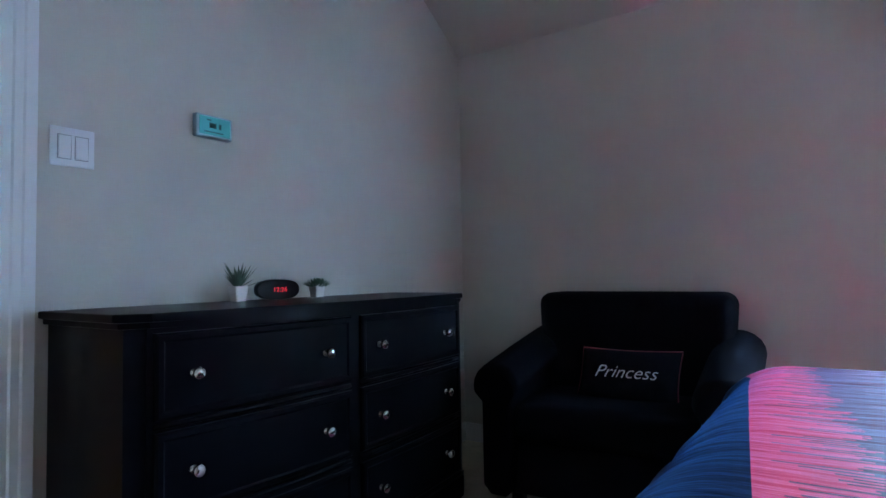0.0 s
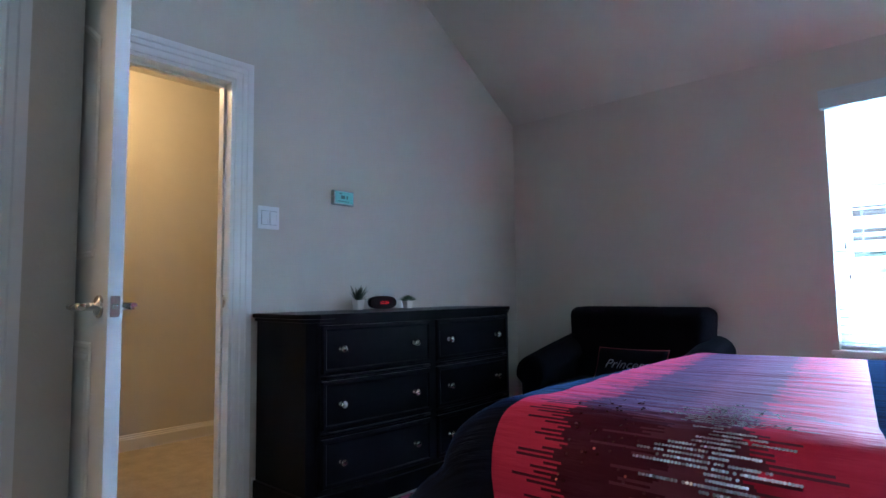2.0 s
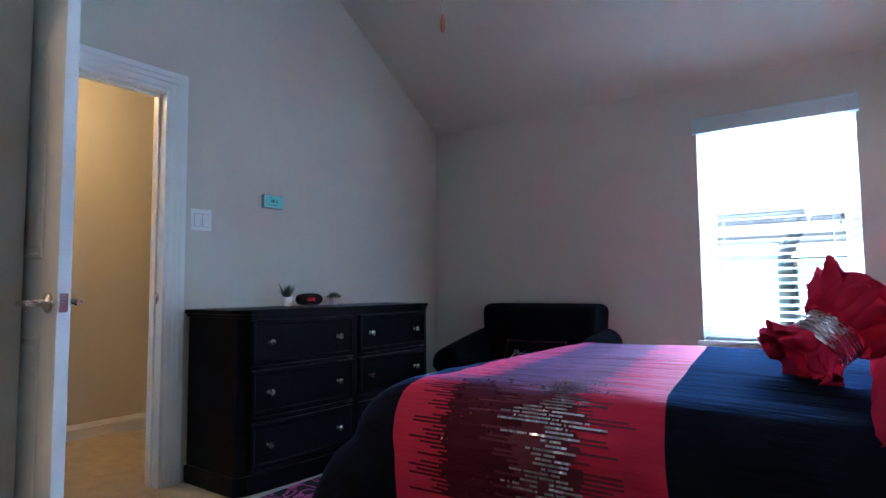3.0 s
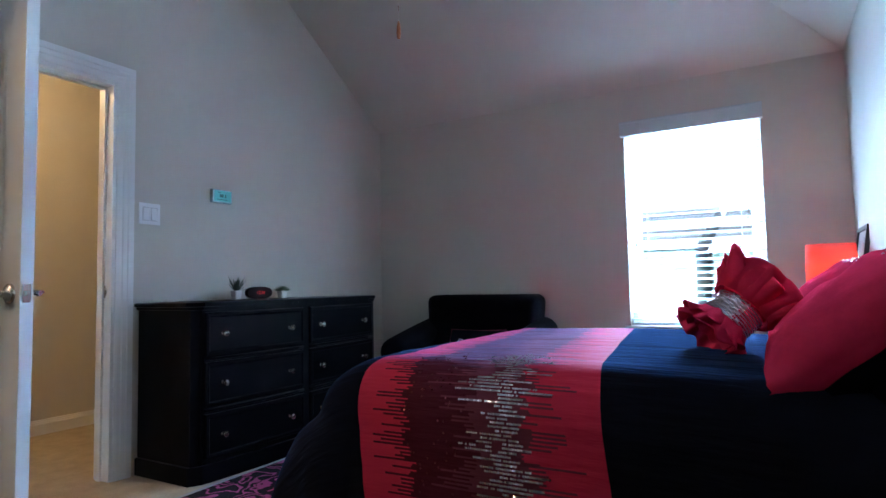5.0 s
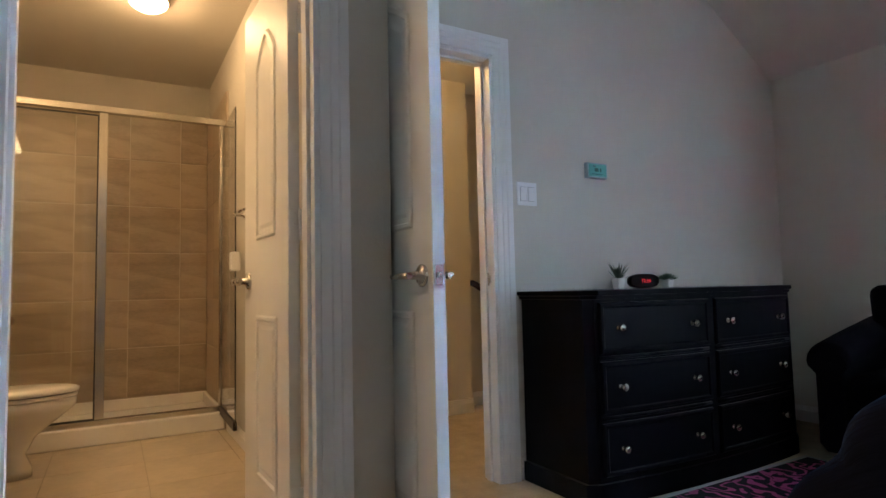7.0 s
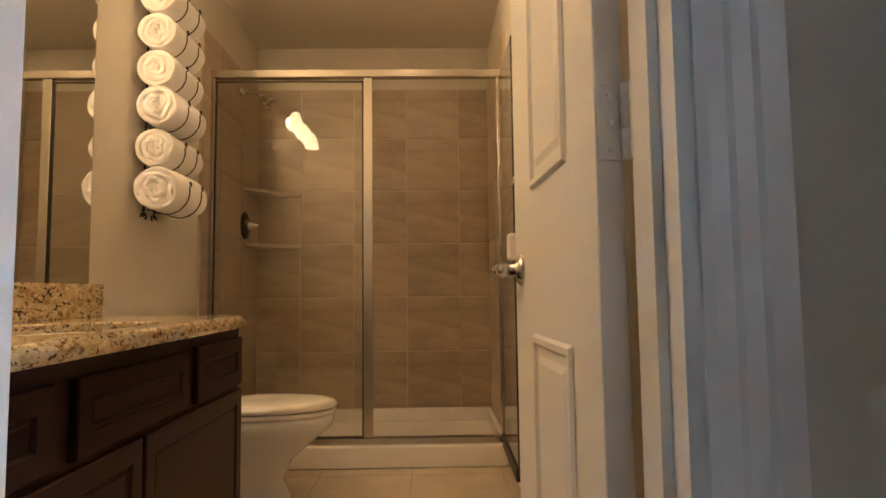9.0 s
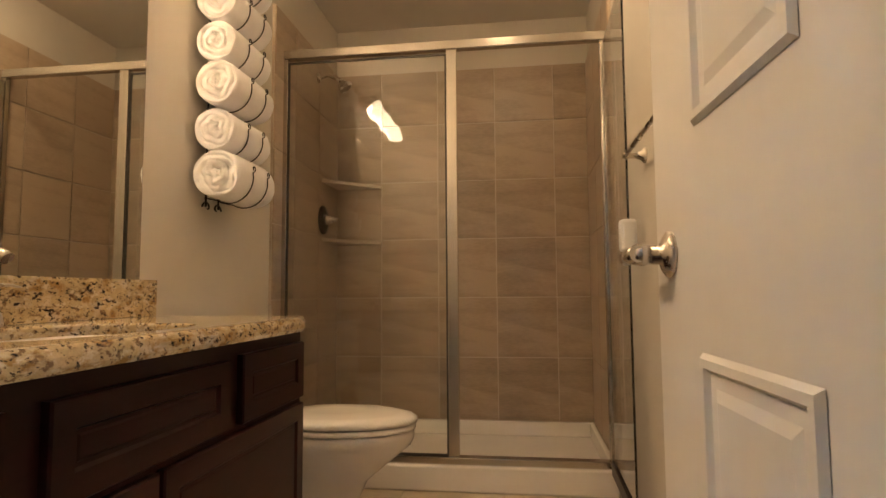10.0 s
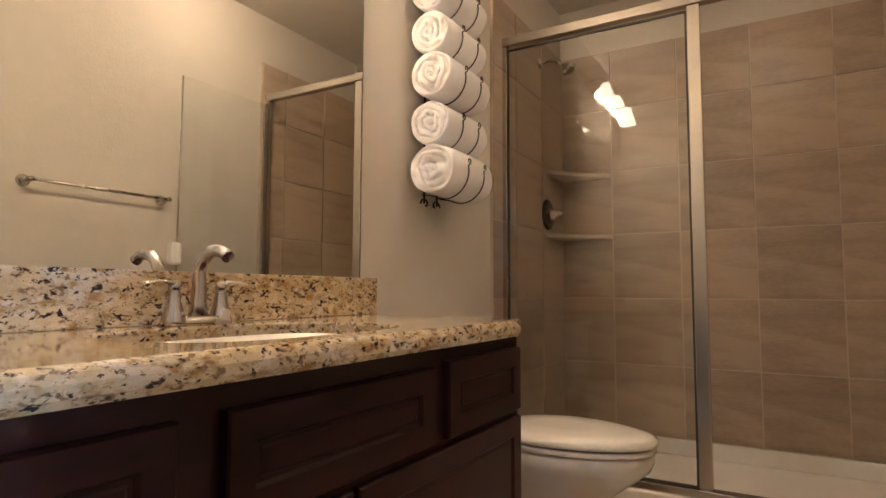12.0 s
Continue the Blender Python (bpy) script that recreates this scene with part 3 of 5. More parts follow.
slab(bm, 0.862, 0.884, 0.022, bev=0.006)
part("top", bm, BLACKWOOD, dresser)
bm = slab(B(), 0.846, 0.8615, 0.010, bev=0.003)
slab(bm, 0.09, 0.8455, -0.004, bev=0.002)
part("body", bm, BLACKWOOD, dresser)
bm = slab(B(), 0.0005, 0.089, 0.010, bev=0.004)
part("plinth", bm, BLACKWOOD, dresser)
KNOBS = {0: (0.983, 1.424), 1: (1.684, 2.130)}
for col, (y0, y1) in enumerate(((0.886, 1.542), (1.590, 2.254))):
    for row, zc in enumerate((0.724, 0.477, 0.223)):
        bm = B()
        n = 10
        ys = [y0 + (y1 - y0) * k / n for k in range(n + 1)]
        rings = []
        for inset, out in ((0, 0.0), (0, 0.010), (0.006, 0.016), (0.018, 0.016), (0.024, 0.011)):
            ring = []
            for zz in (zc - 0.108 + inset, zc + 0.108 - inset):
                seq = ys if zz < zc else ys[::-1]
                for y in seq:
                    yy = min(max(y, y0 + inset), y1 - inset)
                    ring.append(bm.verts.new((-1.184 + bow(yy) + out, yy, zz)))
            rings.append(ring)
        k = len(rings[0])
        for a, b in zip(rings, rings[1:]):
            for i in range(k):
                bm.faces.new((a[i], a[(i + 1) % k], b[(i + 1) % k], b[i]))
        last = rings[-1]
        for i in range(n):
            bm.faces.new((last[i], last[i + 1], last[2 * n - i], last[2 * n + 1 - i]))
        dr = part("drawer", bm, BLACKWOOD, dresser)
        for y in KNOBS[col]:
            bm = B()
            lathe(bm, [(0, 0), (0.011, 0), (0.011, 0.003), (0.006, 0.006), (0.006, 0.014), (0.013, 0.018), (0.0165, 0.024), (0.015, 0.031), (0.008, 0.035), (0, 0.036)], Matrix.Translation((-1.174 + bow(y), y, zc)) @ Matrix.Rotation(radians(90), 4, "Y"), 16)
            part("knob", bm, NICKEL, dr, "round brushed nickel knob")
    for zz in (0.600, 0.351):
        bm = B()
        ys = [y0 + (y1 - y0) * k / 10 for k in range(11)]
        tube(bm, [(-1.183 + bow(y), y, zz) for y in ys], 0.008, 8)
        part("bead", bm, BLACKWOOD, dresser)


# ---- things on the dresser ----
def square_pot(x, y, label):
    p = thing("potted_plant", label, "plant", (x, y, 0.884), group="plants on the dresser")
    bm = B()
    rings = []
    for w, z in ((0.020, 0), (0.026, 0.054), (0.0225, 0.054), (0.021, 0.044)):
        rings.append([bm.verts.new((x + sx * w, y + sy * w, 0.8845 + z)) for sx, sy in ((-1, -1), (1, -1), (1, 1), (-1, 1))])
    for a, b in zip(rings, rings[1:]):
        for i in range(4):
            bm.faces.new((a[i], a[(i + 1) % 4], b[(i + 1) % 4], b[i]))
    bm.faces.new(rings[0][::-1])
    bm.faces.new(rings[-1])
    bmesh.ops.bevel(bm, geom=[e for e in bm.edges if abs(e.verts[0].co.z - e.verts[1].co.z) > 0.03], offset=0.003, segments=2, affect="EDGES")
    part("pot", bm, PORCELAIN, p, "white square ceramic pot")
    return p


def leaf_blade(bm, base, way, length, width, curl):
    side = way.cross(Vector((0, 0, 1))).normalized()
    rows_ = []
    for k in range(5):
        t = k / 4
        c = base + way * (length * t) + Vector((0, 0, -curl * t * t))
        w = width * (1 - t) ** 0.6 * (0.7 + 0.6 * t) + 0.0003
        rows_.append((bm.verts.new(c - side * w), bm.verts.new(c + Vector((0, 0, -w * 0.5))), bm.verts.new(c + side * w)))
    for a, b in zip(rows_, rows_[1:]):
        bm.faces.new((a[0], a[1], b[1], b[0]))
        bm.faces.new((a[1], a[2], b[2], b[1]))


GREEN = material("dark_aloe_leaf", (0.045, 0.075, 0.045), 0.5, vary=0.4, scale=30)
SAGE = material("succulent_leaf", (0.075, 0.13, 0.075), 0.55, vary=0.3, scale=40)
p = square_pot(-1.535, 1.392, "spiky dark green plant in a white square pot")
bm = B()
rnd = random.Random(3)
for k in range(26):
    a, up = k * 2.399, 0.45 + 1.9 * rnd.random()
    w = Vector((math.cos(a), math.sin(a), up)).normalized()
    leaf_blade(bm, Vector((-1.535, 1.392, 0.925)), w, 0.075 + 0.042 * rnd.random(), 0.0062, 0.012 if up < 0.8 else 0.0)
part("leaves", bm, GREEN, p, "spiky dark green leaves")
p = square_pot(-1.535, 1.768, "round grey-green succulent in a white square pot")
bm = B()
for k in range(60):
    a, r = k * 2.399, 0.0035 * math.sqrt(k)
    t = k / 60
    w = Vector((math.cos(a) * (0.2 + t), math.sin(a) * (0.2 + t), 0.9 - 0.6 * t)).normalized()
    leaf_blade(bm, Vector((-1.535 + r * math.cos(a), 1.768 + r * math.sin(a), 0.928)), w, 0.034, 0.0065, -0.004)
part("leaves", bm, SAGE, p, "rosette of small round leaves")

clock = thing("alarm_clock", "black oval digital alarm clock with red figures", "clock", (-1.47, 1.55, 0.884))
turn_clock = Matrix.Translation((-1.50, 1.535, 0.884)) @ Matrix.Rotation(radians(-22), 4, "Z")
bm = B()
n = 40
rings = []
for xx, s in ((-0.030, 0.80), (-0.024, 0.95), (0.0, 1.0), (0.018, 0.97), (0.026, 0.90), (0.022, 0.84)):
    rings.append([bm.verts.new(turn_clock @ Vector((xx, s * 0.083 * math.copysign(abs(math.cos(2 * math.pi * k / n)) ** 0.7, math.cos(2 * math.pi * k / n)), 0.0385 + s * 0.038 * math.copysign(abs(math.sin(2 * math.pi * k / n)) ** 0.8, math.sin(2 * math.pi * k / n))))) for k in range(n)])
for a, b in zip(rings, rings[1:]):
    for i in range(n):
        bm.faces.new((a[i], a[(i + 1) % n], b[(i + 1) % n], b[i])).smooth = True
bm.faces.new(rings[0][::-1])
bm.faces.new(rings[-1])
GLOSSBLACK = material("gloss_black_plastic", (0.006, 0.006, 0.007), 0.35, vary=0.1, spec=0.2)
case = part("case", bm, GLOSSBLACK, clock)
REDLED = glowing("red_led", (1.0, 0.03, 0.05), 0.22, (0.3, 0.0, 0.0))


def lettering(name, text, size, m, mat, parent, shear=0.0, depth=0.0006, thin=0.0):
    cu = bpy.data.curves.new(name, "FONT")
    cu.body, cu.size, cu.extrude, cu.shear, cu.align_x, cu.align_y = text, size, depth, shear, "CENTER", "CENTER"
    cu.offset = -thin
    tmp = bpy.data.objects.new(name, cu)
    scene.collection.objects.link(tmp)
    bpy.context.view_layer.update()
    me = bpy.data.meshes.new_from_object(tmp.evaluated_get(bpy.context.evaluated_depsgraph_get()))
    bpy.data.objects.remove(tmp)
    me.materials.clear()
    me.materials.append(mat)
    me.transform(m)
    ob = new(name, me)
    ob.parent = parent
    ob.matrix_parent_inverse = parent.matrix_world.inverted()
    return ob


face = turn_clock @ Matrix.Translation((0.0235, 0.006, 0.038)) @ Matrix(((0, 0, 1, 0), (1, 0, 0, 0), (0, 1, 0, 0), (0, 0, 0, 1)))
lettering("figures", "12:26", 0.024, face, REDLED, case)


# ---- on the dresser wall ----
sw = thing("light_switch", "white double rocker light switch on the greige wall", "light switch", (XW, 0.911, 1.36))
part("plate", box(B(), XW, XW + 0.006, 0.826, 0.948, 1.304, 1.420, 0.003), PLASTIC, sw)
for y, tilt in ((0.864, 1), (0.911, -1)):
    bm = B()
    v = [bm.verts.new((XW + 0.006 + a, y + b, c)) for b in (-0.0165, 0.0165) for a, c in ((0, 1.328), (0.003 + 0.003 * (tilt < 0), 1.328), (0.0035, 1.361), (0.003 + 0.003 * (tilt > 0), 1.394), (0, 1.394))]
    bm.faces.new(v[:5])
    bm.faces.new(v[5:][::-1])
    for i in range(5):
        bm.faces.new((v[i], v[5 + i], v[5 + (i + 1) % 5], v[(i + 1) % 5]))
    part("rocker", bm, PLASTIC, sw)
    # raised grey rim that draws the shade line round the rocker
    part("gap", rim(B(), y - 0.0190, y + 0.0190, 1.325, 1.397, 0, 0.001, 0.002), material("switch_gap_shade", (0.3, 0.3, 0.3), 0.6), sw).matrix_world = Matrix(((0, 1, 0, XW + 0.0062), (1, 0, 0, 0), (0, 0, 1, 0), (0, 0, 0, 1)))
th = thing("thermostat", "silver grey wall thermostat with a teal display", "thermostat", (XW, 1.37, 1.51))
part("case", box(B(), XW, XW + 0.028, 1.272, 1.418, 1.470, 1.553, 0.006), material("silver_grey_plastic", (0.27, 0.36, 0.40), 0.35, vary=0.03), th)
TEAL = glowing("teal_display", (0.08, 0.50, 0.52), 0.05, (0.05, 0.22, 0.22))
part("display", box(B(), XW + 0.028, XW + 0.0295, 1.283, 1.407, 1.480, 1.545, 0.001, 1), TEAL, th, "teal backlit display")
DARKT = material("display_ink", (0.01, 0.07, 0.07), 0.5)
for y0, y1, z0, z1 in ((1.322, 1.350, 1.505, 1.524), (1.360, 1.370, 1.505, 1.524), (1.312, 1.330, 1.531, 1.536), (1.302, 1.378, 1.489, 1.493)):
    part("figure_bar", box(B(), XW + 0.0295, XW + 0.030, y0, y1, z0, z1), DARKT, th)


# ---- armchair and its cushion ----
chair = thing("armchair", "wide black fabric armchair with rolled arms in the corner", "armchair", (-0.57, 2.6, 0))
part("base", box(B(), -1.02, -0.12, 2.30, 2.93, 0.05, 0.30, 0.03, 3), BLACKCLOTH, chair, smooth=True)
part("seat_cushion", box(B(), -0.93, -0.21, 2.24, 2.72, 0.285, 0.445, 0.05, 4), BLACKCLOTH, chair, smooth=True)
bm = box(B(), -0.98, -0.16, 2.70, 2.97, 0.25, 0.880, 0.06, 4)
for v in bm.verts:
    t = (v.co.z - 0.25) / 0.6
    v.co.y += 0.05 * (t - 0.6)
    v.co.x = -0.57 + (v.co.x + 0.57) * (0.96 + 0.10 * t)
    if t > 0.8:
        v.co.z += 0.010 * math.sin(v.co.x * 9)
part("backrest", bm, BLACKCLOTH, chair, smooth=True)
for s in (-1, 1):
    bm = B()
    n = 20
    rings = []
    for y, g, dz in ((2.23, 0.86, -0.012), (2.245, 0.97, 0.0), (2.26, 1.0, 0.0), (2.55, 1.0, 0.055), (2.88, 1.0, 0.11)):
        ring = []
        for k in range(n):
            a = 2 * math.pi * k / n
            x, z = 0.105 * math.cos(a), 0.50 + 0.098 * math.sin(a)
            if math.sin(a) < -0.25:
                x = max(-0.075, min(0.062, x))
                z = 0.50 - 0.45 * min(1.0, (-math.sin(a) - 0.25) / 0.6)
            ring.append(bm.verts.new((-0.57 + s * (0.43 + x * g), y, max(0.05, (z - 0.4) * g + 0.4 + (dz if z > 0.35 else 0)))))
        rings.append(ring)
    for a, b in zip(rings, rings[1:]):
        for i in range(n):
            bm.faces.new((a[i], a[(i + 1) % n], b[(i + 1) % n], b[i])).smooth = True
    bm.faces.new(rings[0])
    bm.faces.new(rings[-1])
    part("arm", bm, BLACKCLOTH, chair)
for x in (-0.98, -0.20):
    for y in (2.34, 2.86):
        part("leg", box(B(), x, x + 0.05, y, y + 0.05, 0, 0.0505, 0.005), BLACKWOOD, chair)

chair.rotation_euler = (0, 0, radians(3))
chair.location = (-0.557, 2.60, 0.0)


def pillow_mesh(w, h, t, n=18, pinch=0.12, seed=0):
    """A stuffed square cushion in its own plane, x across, y up, z out."""
    bm = B()
    grids = []
    for side in (1, -1):
        g = []
        for i in range(n + 1):
            row = []
            for j in range(n + 1):
                a, b = 2 * i / n - 1, 2 * j / n - 1
                puff = max(0, (1 - a ** 2)) ** 0.42 * max(0, (1 - b ** 2)) ** 0.42
                k = 1 - pinch * (1 - a * a) * 0.5
                l = 1 - pinch * (1 - b * b) * 0.5
                wr = 0.012 * t / 0.1 * noise.noise((a * 2.3 + seed, b * 2.3, side))
                row.append(bm.verts.new((a * w / 2 * l, b * h / 2 * k, side * (t / 2 * puff + wr * puff))))
            g.append(row)
        grids.append(g)
    for s, g in enumerate(grids):
        for i in range(n):
            for j in range(n):
                f = (g[i][j], g[i + 1][j], g[i + 1][j + 1], g[i][j + 1])
                bm.faces.new(f if s == 0 else f[::-1]).smooth = True
    bmesh.ops.remove_doubles(bm, verts=bm.verts, dist=0.0004)
    return bm


def basis(centre, right, up):
    r, u = Vector(right).normalized(), Vector(up)
    u = (u - r * u.dot(r)).normalized()
    o = r.cross(u)
    m = Matrix((r, u, o)).transposed().to_4x4()
    m.translation = centre
    return m


cushion = thing("cushion", "small black cushion embroidered Princess in silver, red piping", "cushion", (-0.52, 2.66, 0.45))
m = basis((-0.525, 2.575, 0.514), (1, 0.05, 0), (0, 0.62, 1))
bm = pillow_mesh(0.43, 0.27, 0.12, seed=4)
bmesh.ops.transform(bm, matrix=m, verts=bm.verts)
cov = part("cover", bm, BLACKCLOTH, cushion)
bm = B()
edge = [(a, -0.135) for a in np.linspace(-0.21, 0.21, 12)] + [(0.21, b) for b in np.linspace(-0.12, 0.12, 8)] + [(a, 0.135) for a in np.linspace(0.21, -0.21, 12)] + [(-0.21, b) for b in np.linspace(0.12, -0.135, 8)]
tube(bm, [m @ Vector((a * (1 - 0.05 * (1 - (b / 0.135) ** 2)), b * (1 - 0.06 * (1 - (a / 0.215) ** 2)), 0)) for a, b in edge], 0.004, 6)
part("piping", bm, material("dark_red_piping", (0.22, 0.015, 0.03), 0.5), cushion, "dark red piping")
SILVER = material("silver_thread", (0.62, 0.62, 0.66), 0.35, metal=0.4, vary=0.1, scale=60)
lettering("embroidery", "Princess", 0.077, m @ Matrix.Translation((0.0, 0.002, 0.0615)), SILVER, cov, 0.35, 0.0015, 0.0011)

# ---- rug ----
rugm = material("black_rug", (0.012, 0.010, 0.012), 0.95, vary=0.2, scale=20, bump=0.8, bump_scale=300, spec=0.1)
n_, l_ = rugm.node_tree.nodes, rugm.node_tree.links
tc, vo, nz, rp, mx = (n_.new("ShaderNode" + k) for k in ("TexCoord", "TexVoronoi", "TexNoise", "ValToRGB", "Mix"))
nz.inputs["Scale"].default_value = 6.0
mixv = n_.new("ShaderNodeVectorMath")
mixv.operation = "MULTIPLY_ADD"
mixv.inputs[1].default_value = (0.40, 0.40, 0.0)
l_.new(tc.outputs["Object"], nz.inputs["Vector"])
l_.new(nz.outputs["Color"], mixv.inputs[0])
l_.new(tc.outputs["Object"], mixv.inputs[2])
vo.feature = "F1"
vo.inputs["Scale"].default_value = 5.2
l_.new(mixv.outputs["Vector"], vo.inputs["Vector"])
mul = n_.new("ShaderNodeMath")
mul.operation = "MULTIPLY"
mul.inputs[1].default_value = 22.0
sn = n_.new("ShaderNodeMath")
sn.operation = "SINE"
l_.new(vo.outputs["Distance"], mul.inputs[0])
l_.new(mul.outputs[0], sn.inputs[0])
rp.color_ramp.elements[0].position, rp.color_ramp.elements[1].position = 0.38, 0.46
l_.new(sn.outputs[0], rp.inputs["Fac"])
mx.data_type = "RGBA"
mx.inputs[7].default_value = (0.38, 0.075, 0.18, 1)
old = n_["Principled BSDF"].inputs["Base Color"].links[0].from_socket
l_.new(rp.outputs["Color"], mx.inputs[0])
l_.new(old, mx.inputs[6])
l_.new(mx.outputs[2], n_["Principled BSDF"].inputs["Base Color"])
rug = thing("rug", "black pile rug with pink damask scrolls and a pale bound edge", "rug", (-0.2, 1.3, 0))
part("woven_top", box(B(), -1.085, 0.75, 0.42, 2.20, 0.0005, 0.011, 0.003), rugm, rug)
part("binding", rim(B(), -1.11, 0.775, 0.395, 2.225, 0, 0.009, 0.0245), material("pale_binding", (0.36, 0.35, 0.34), 0.8), rug).matrix_world = Matrix(((1, 0, 0, 0), (0, 0, 1, 0), (0, 1, 0, 0.0005), (0, 0, 0, 1)))

# ---- bed ----
BX0, BX1, BY0, BY1, BTOP, BRAD = -0.06, 1.60, 0.43, 2.10, 0.700, 0.19
CX0, CY0, CY1 = BX0 + BRAD, BY0 + BRAD, BY1 - BRAD
DROP = 0.46
QUARTER = BRAD * math.pi / 2


def bed_point(a, b, lift=0.0):
    """The place on the comforter of the flat cloth point (a, b)."""
    fan = min(1.0, max(0.0, (CY0 + 0.14 - b) / 0.30))
    a += (0.20 if a < 0.6 else 0.05) * fan * fan * (3 - 2 * fan) * (min(a, 1.0) - 0.6)
    cx, cy = min(max(a, CX0), BX1), min(max(b, CY0), CY1)
    dx, dy = a - cx, b - cy
    s = math.hypot(dx, dy)
    fold = 0.006 * noise.noise((a * 2.2, b * 3.0, 1)) + 0.004 * noise.noise((a * 3.0, b * 16.0, 7))
    zt = BTOP + 0.012 * math.sin((cx + 0.3) * 1.4) - 0.03 * max(0, cx - 0.9)
    if s < 1e-9:
        return Vector((cx, cy, zt + fold + lift))
    nx, ny = dx / s, dy / s
    full = 1 + 0.5 * abs(nx * ny) * min(1.0, s / 0.2)
    if s < QUARTER:
        t = s / BRAD
        r = BRAD * math.sin(t) * full + (fold + lift) * math.sin(t)
        return Vector((cx + nx * r, cy + ny * r, zt - BRAD * (1 - math.cos(t)) + (fold + lift) * math.cos(t)))
    e = s - QUARTER
    wave = 0.012 * noise.noise((a * 3.1, b * 3.1, 3)) * min(1, e / 0.1) + 0.02 * math.sin(math.atan2(ny, nx) * 9 + a * 5) * min(1, e / 0.3) * (abs(nx * ny) > 0.05)
    r = (BRAD + 0.08 * e + max(0.0, -nx) * (0.10 * (1 - math.exp(-e / 0.06)) + 0.10 * e)) * full + fold + lift + wave
    return Vector((cx + nx * r, cy + ny * r, zt - BRAD - e))


bed = thing("bed", "queen bed made up under a black and pink comforter", "bed", (0.7, 1.27, 0))
bm = box(B(), 0.04, 1.66, 0.56, 1.97, 0.10, 0.30, 0.02)
part("box_base", bm, BLACKCLOTH, bed)
part("mattress", box(B(), 0.04, 1.66, 0.56, 1.97, 0.301, 0.60, 0.06, 3), material("white_mattress", (0.7, 0.7, 0.72), 0.8), bed)
for x in (0.07, 1.58):
    for y in (0.60, 1.90):
        part("leg", box(B(), x, x + 0.05, y, y + 0.05, 0.0115, 0.1005, 0.004), BLACKWOOD, bed)

# comforter, laid over the bed
A0, A1, V0, V1 = CX0 - QUARTER - DROP, BX1, CY0 - QUARTER - DROP, CY1 + QUARTER + DROP
me = bpy.data.meshes.new("comforter")
na, nb = 110, 150
verts, uvs, faces = [], [], []
for i in range(na + 1):
    for j in range(nb + 1):
        a, b = A0 + (A1 - A0) * i / na, V0 + (V1 - V0) * j / nb
        verts.append(bed_point(a, b))
        uvs.append((a, b))
for i in range(na):
    for j in range(nb):
        k = i * (nb + 1) + j
        faces.append((k, k + nb + 1, k + nb + 2, k + 1))
me.from_pydata(verts, [], faces)
lay = me.uv_layers.new(name="cloth")
for lp in me.loops:
    lay.data[lp.index].uv = uvs[lp.vertex_index]
me.shade_smooth()

SKEW = 0.13
S0, S1, S2, S3, S4 = 0.212, 0.338, 0.517, 0.722, 0.888
cm = bpy.data.materials.new("banded_comforter_satin")
cm.use_nodes = True
n_, l_ = cm.node_tree.nodes, cm.node_tree.links
bs = n_["Principled BSDF"]
uvn = n_.new("ShaderNodeUVMap")
uvn.uv_map = "cloth"
sep = n_.new("ShaderNodeSeparateXYZ")
l_.new(uvn.outputs["UV"], sep.inputs[0])


def math_node(op, a, b=0.0, c=0.0):
    nd = n_.new("ShaderNodeMath")
    nd.operation = op
    for i, v in enumerate((a, b, c)):
        if hasattr(v, "is_output"):
            l_.new(v, nd.inputs[i])
        else:
            nd.inputs[i].default_value = v
    return nd.outputs[0]


off = math_node("SUBTRACT", sep.outputs["Y"], 0.35)
band = math_node("MULTIPLY_ADD", off, SKEW, sep.outputs["X"])
rows_up = math_node("DIVIDE", sep.outputs["Y"], 0.0108)
row = math_node("FLOOR", rows_up)
thread = math_node("LESS_THAN", math_node("FRACT", rows_up), 0.55)


def comb(seed, centre, reach, ahead=True):
    """0 before a band's edge, 1 past it, with single rows of thread that run out beyond the edge."""
    wn = n_.new("ShaderNodeTexWhiteNoise")
    wn.noise_dimensions = "2D"
    cb = n_.new("ShaderNodeCombineXYZ")
    l_.new(row, cb.inputs[0])
    cb.inputs[1].default_value = seed
    l_.new(cb.outputs[0], wn.inputs["Vector"])
    run = math_node("MULTIPLY", math_node("MULTIPLY", wn.outputs["Value"], reach), math_node("MULTIPLY_ADD", thread, 0.7, 0.3))
    edge_ = math_node("SUBTRACT", centre + reach * 0.3, run) if ahead else math_node("ADD", run, centre - reach * 0.3)
    return math_node("GREATER_THAN", band, edge_)


def blend(fac, a, b):
    nd = n_.new("ShaderNodeMix")
    nd.data_type = "RGBA"
    l_.new(fac, nd.inputs[0])
    for i, v in ((6, a), (7, b)):
        if hasattr(v, "is_output"):
            l_.new(v, nd.inputs[i])
        else:
            nd.inputs[i].default_value = (*v, 1)
    return nd.outputs[2]


BLACKSATIN, PINK, MAROON, PLUM = (0.009, 0.010, 0.015), (0.60, 0.028, 0.062), (0.085, 0.012, 0.020), (0.16, 0.035, 0.05)
c = blend(math_node("GREATER_THAN", band, S0), BLACKSATIN, PINK)
c = blend(comb(1.5, S1, 0.15), c, MAROON)
c = blend(comb(2.5, S2, 0.15), c, PLUM)
c = blend(comb(3.5, S3, 0.17, False), c, PINK)
c = blend(math_node("GREATER_THAN", band, S4), c, BLACKSATIN)
l_.new(c, bs.inputs["Base Color"])
bs.inputs["Roughness"].default_value = 0.58
bs.inputs["IOR"].default_value = 1.25
bs.inputs["Sheen Weight"].default_value, bs.inputs["Sheen Roughness"].default_value = 0.13, 0.35
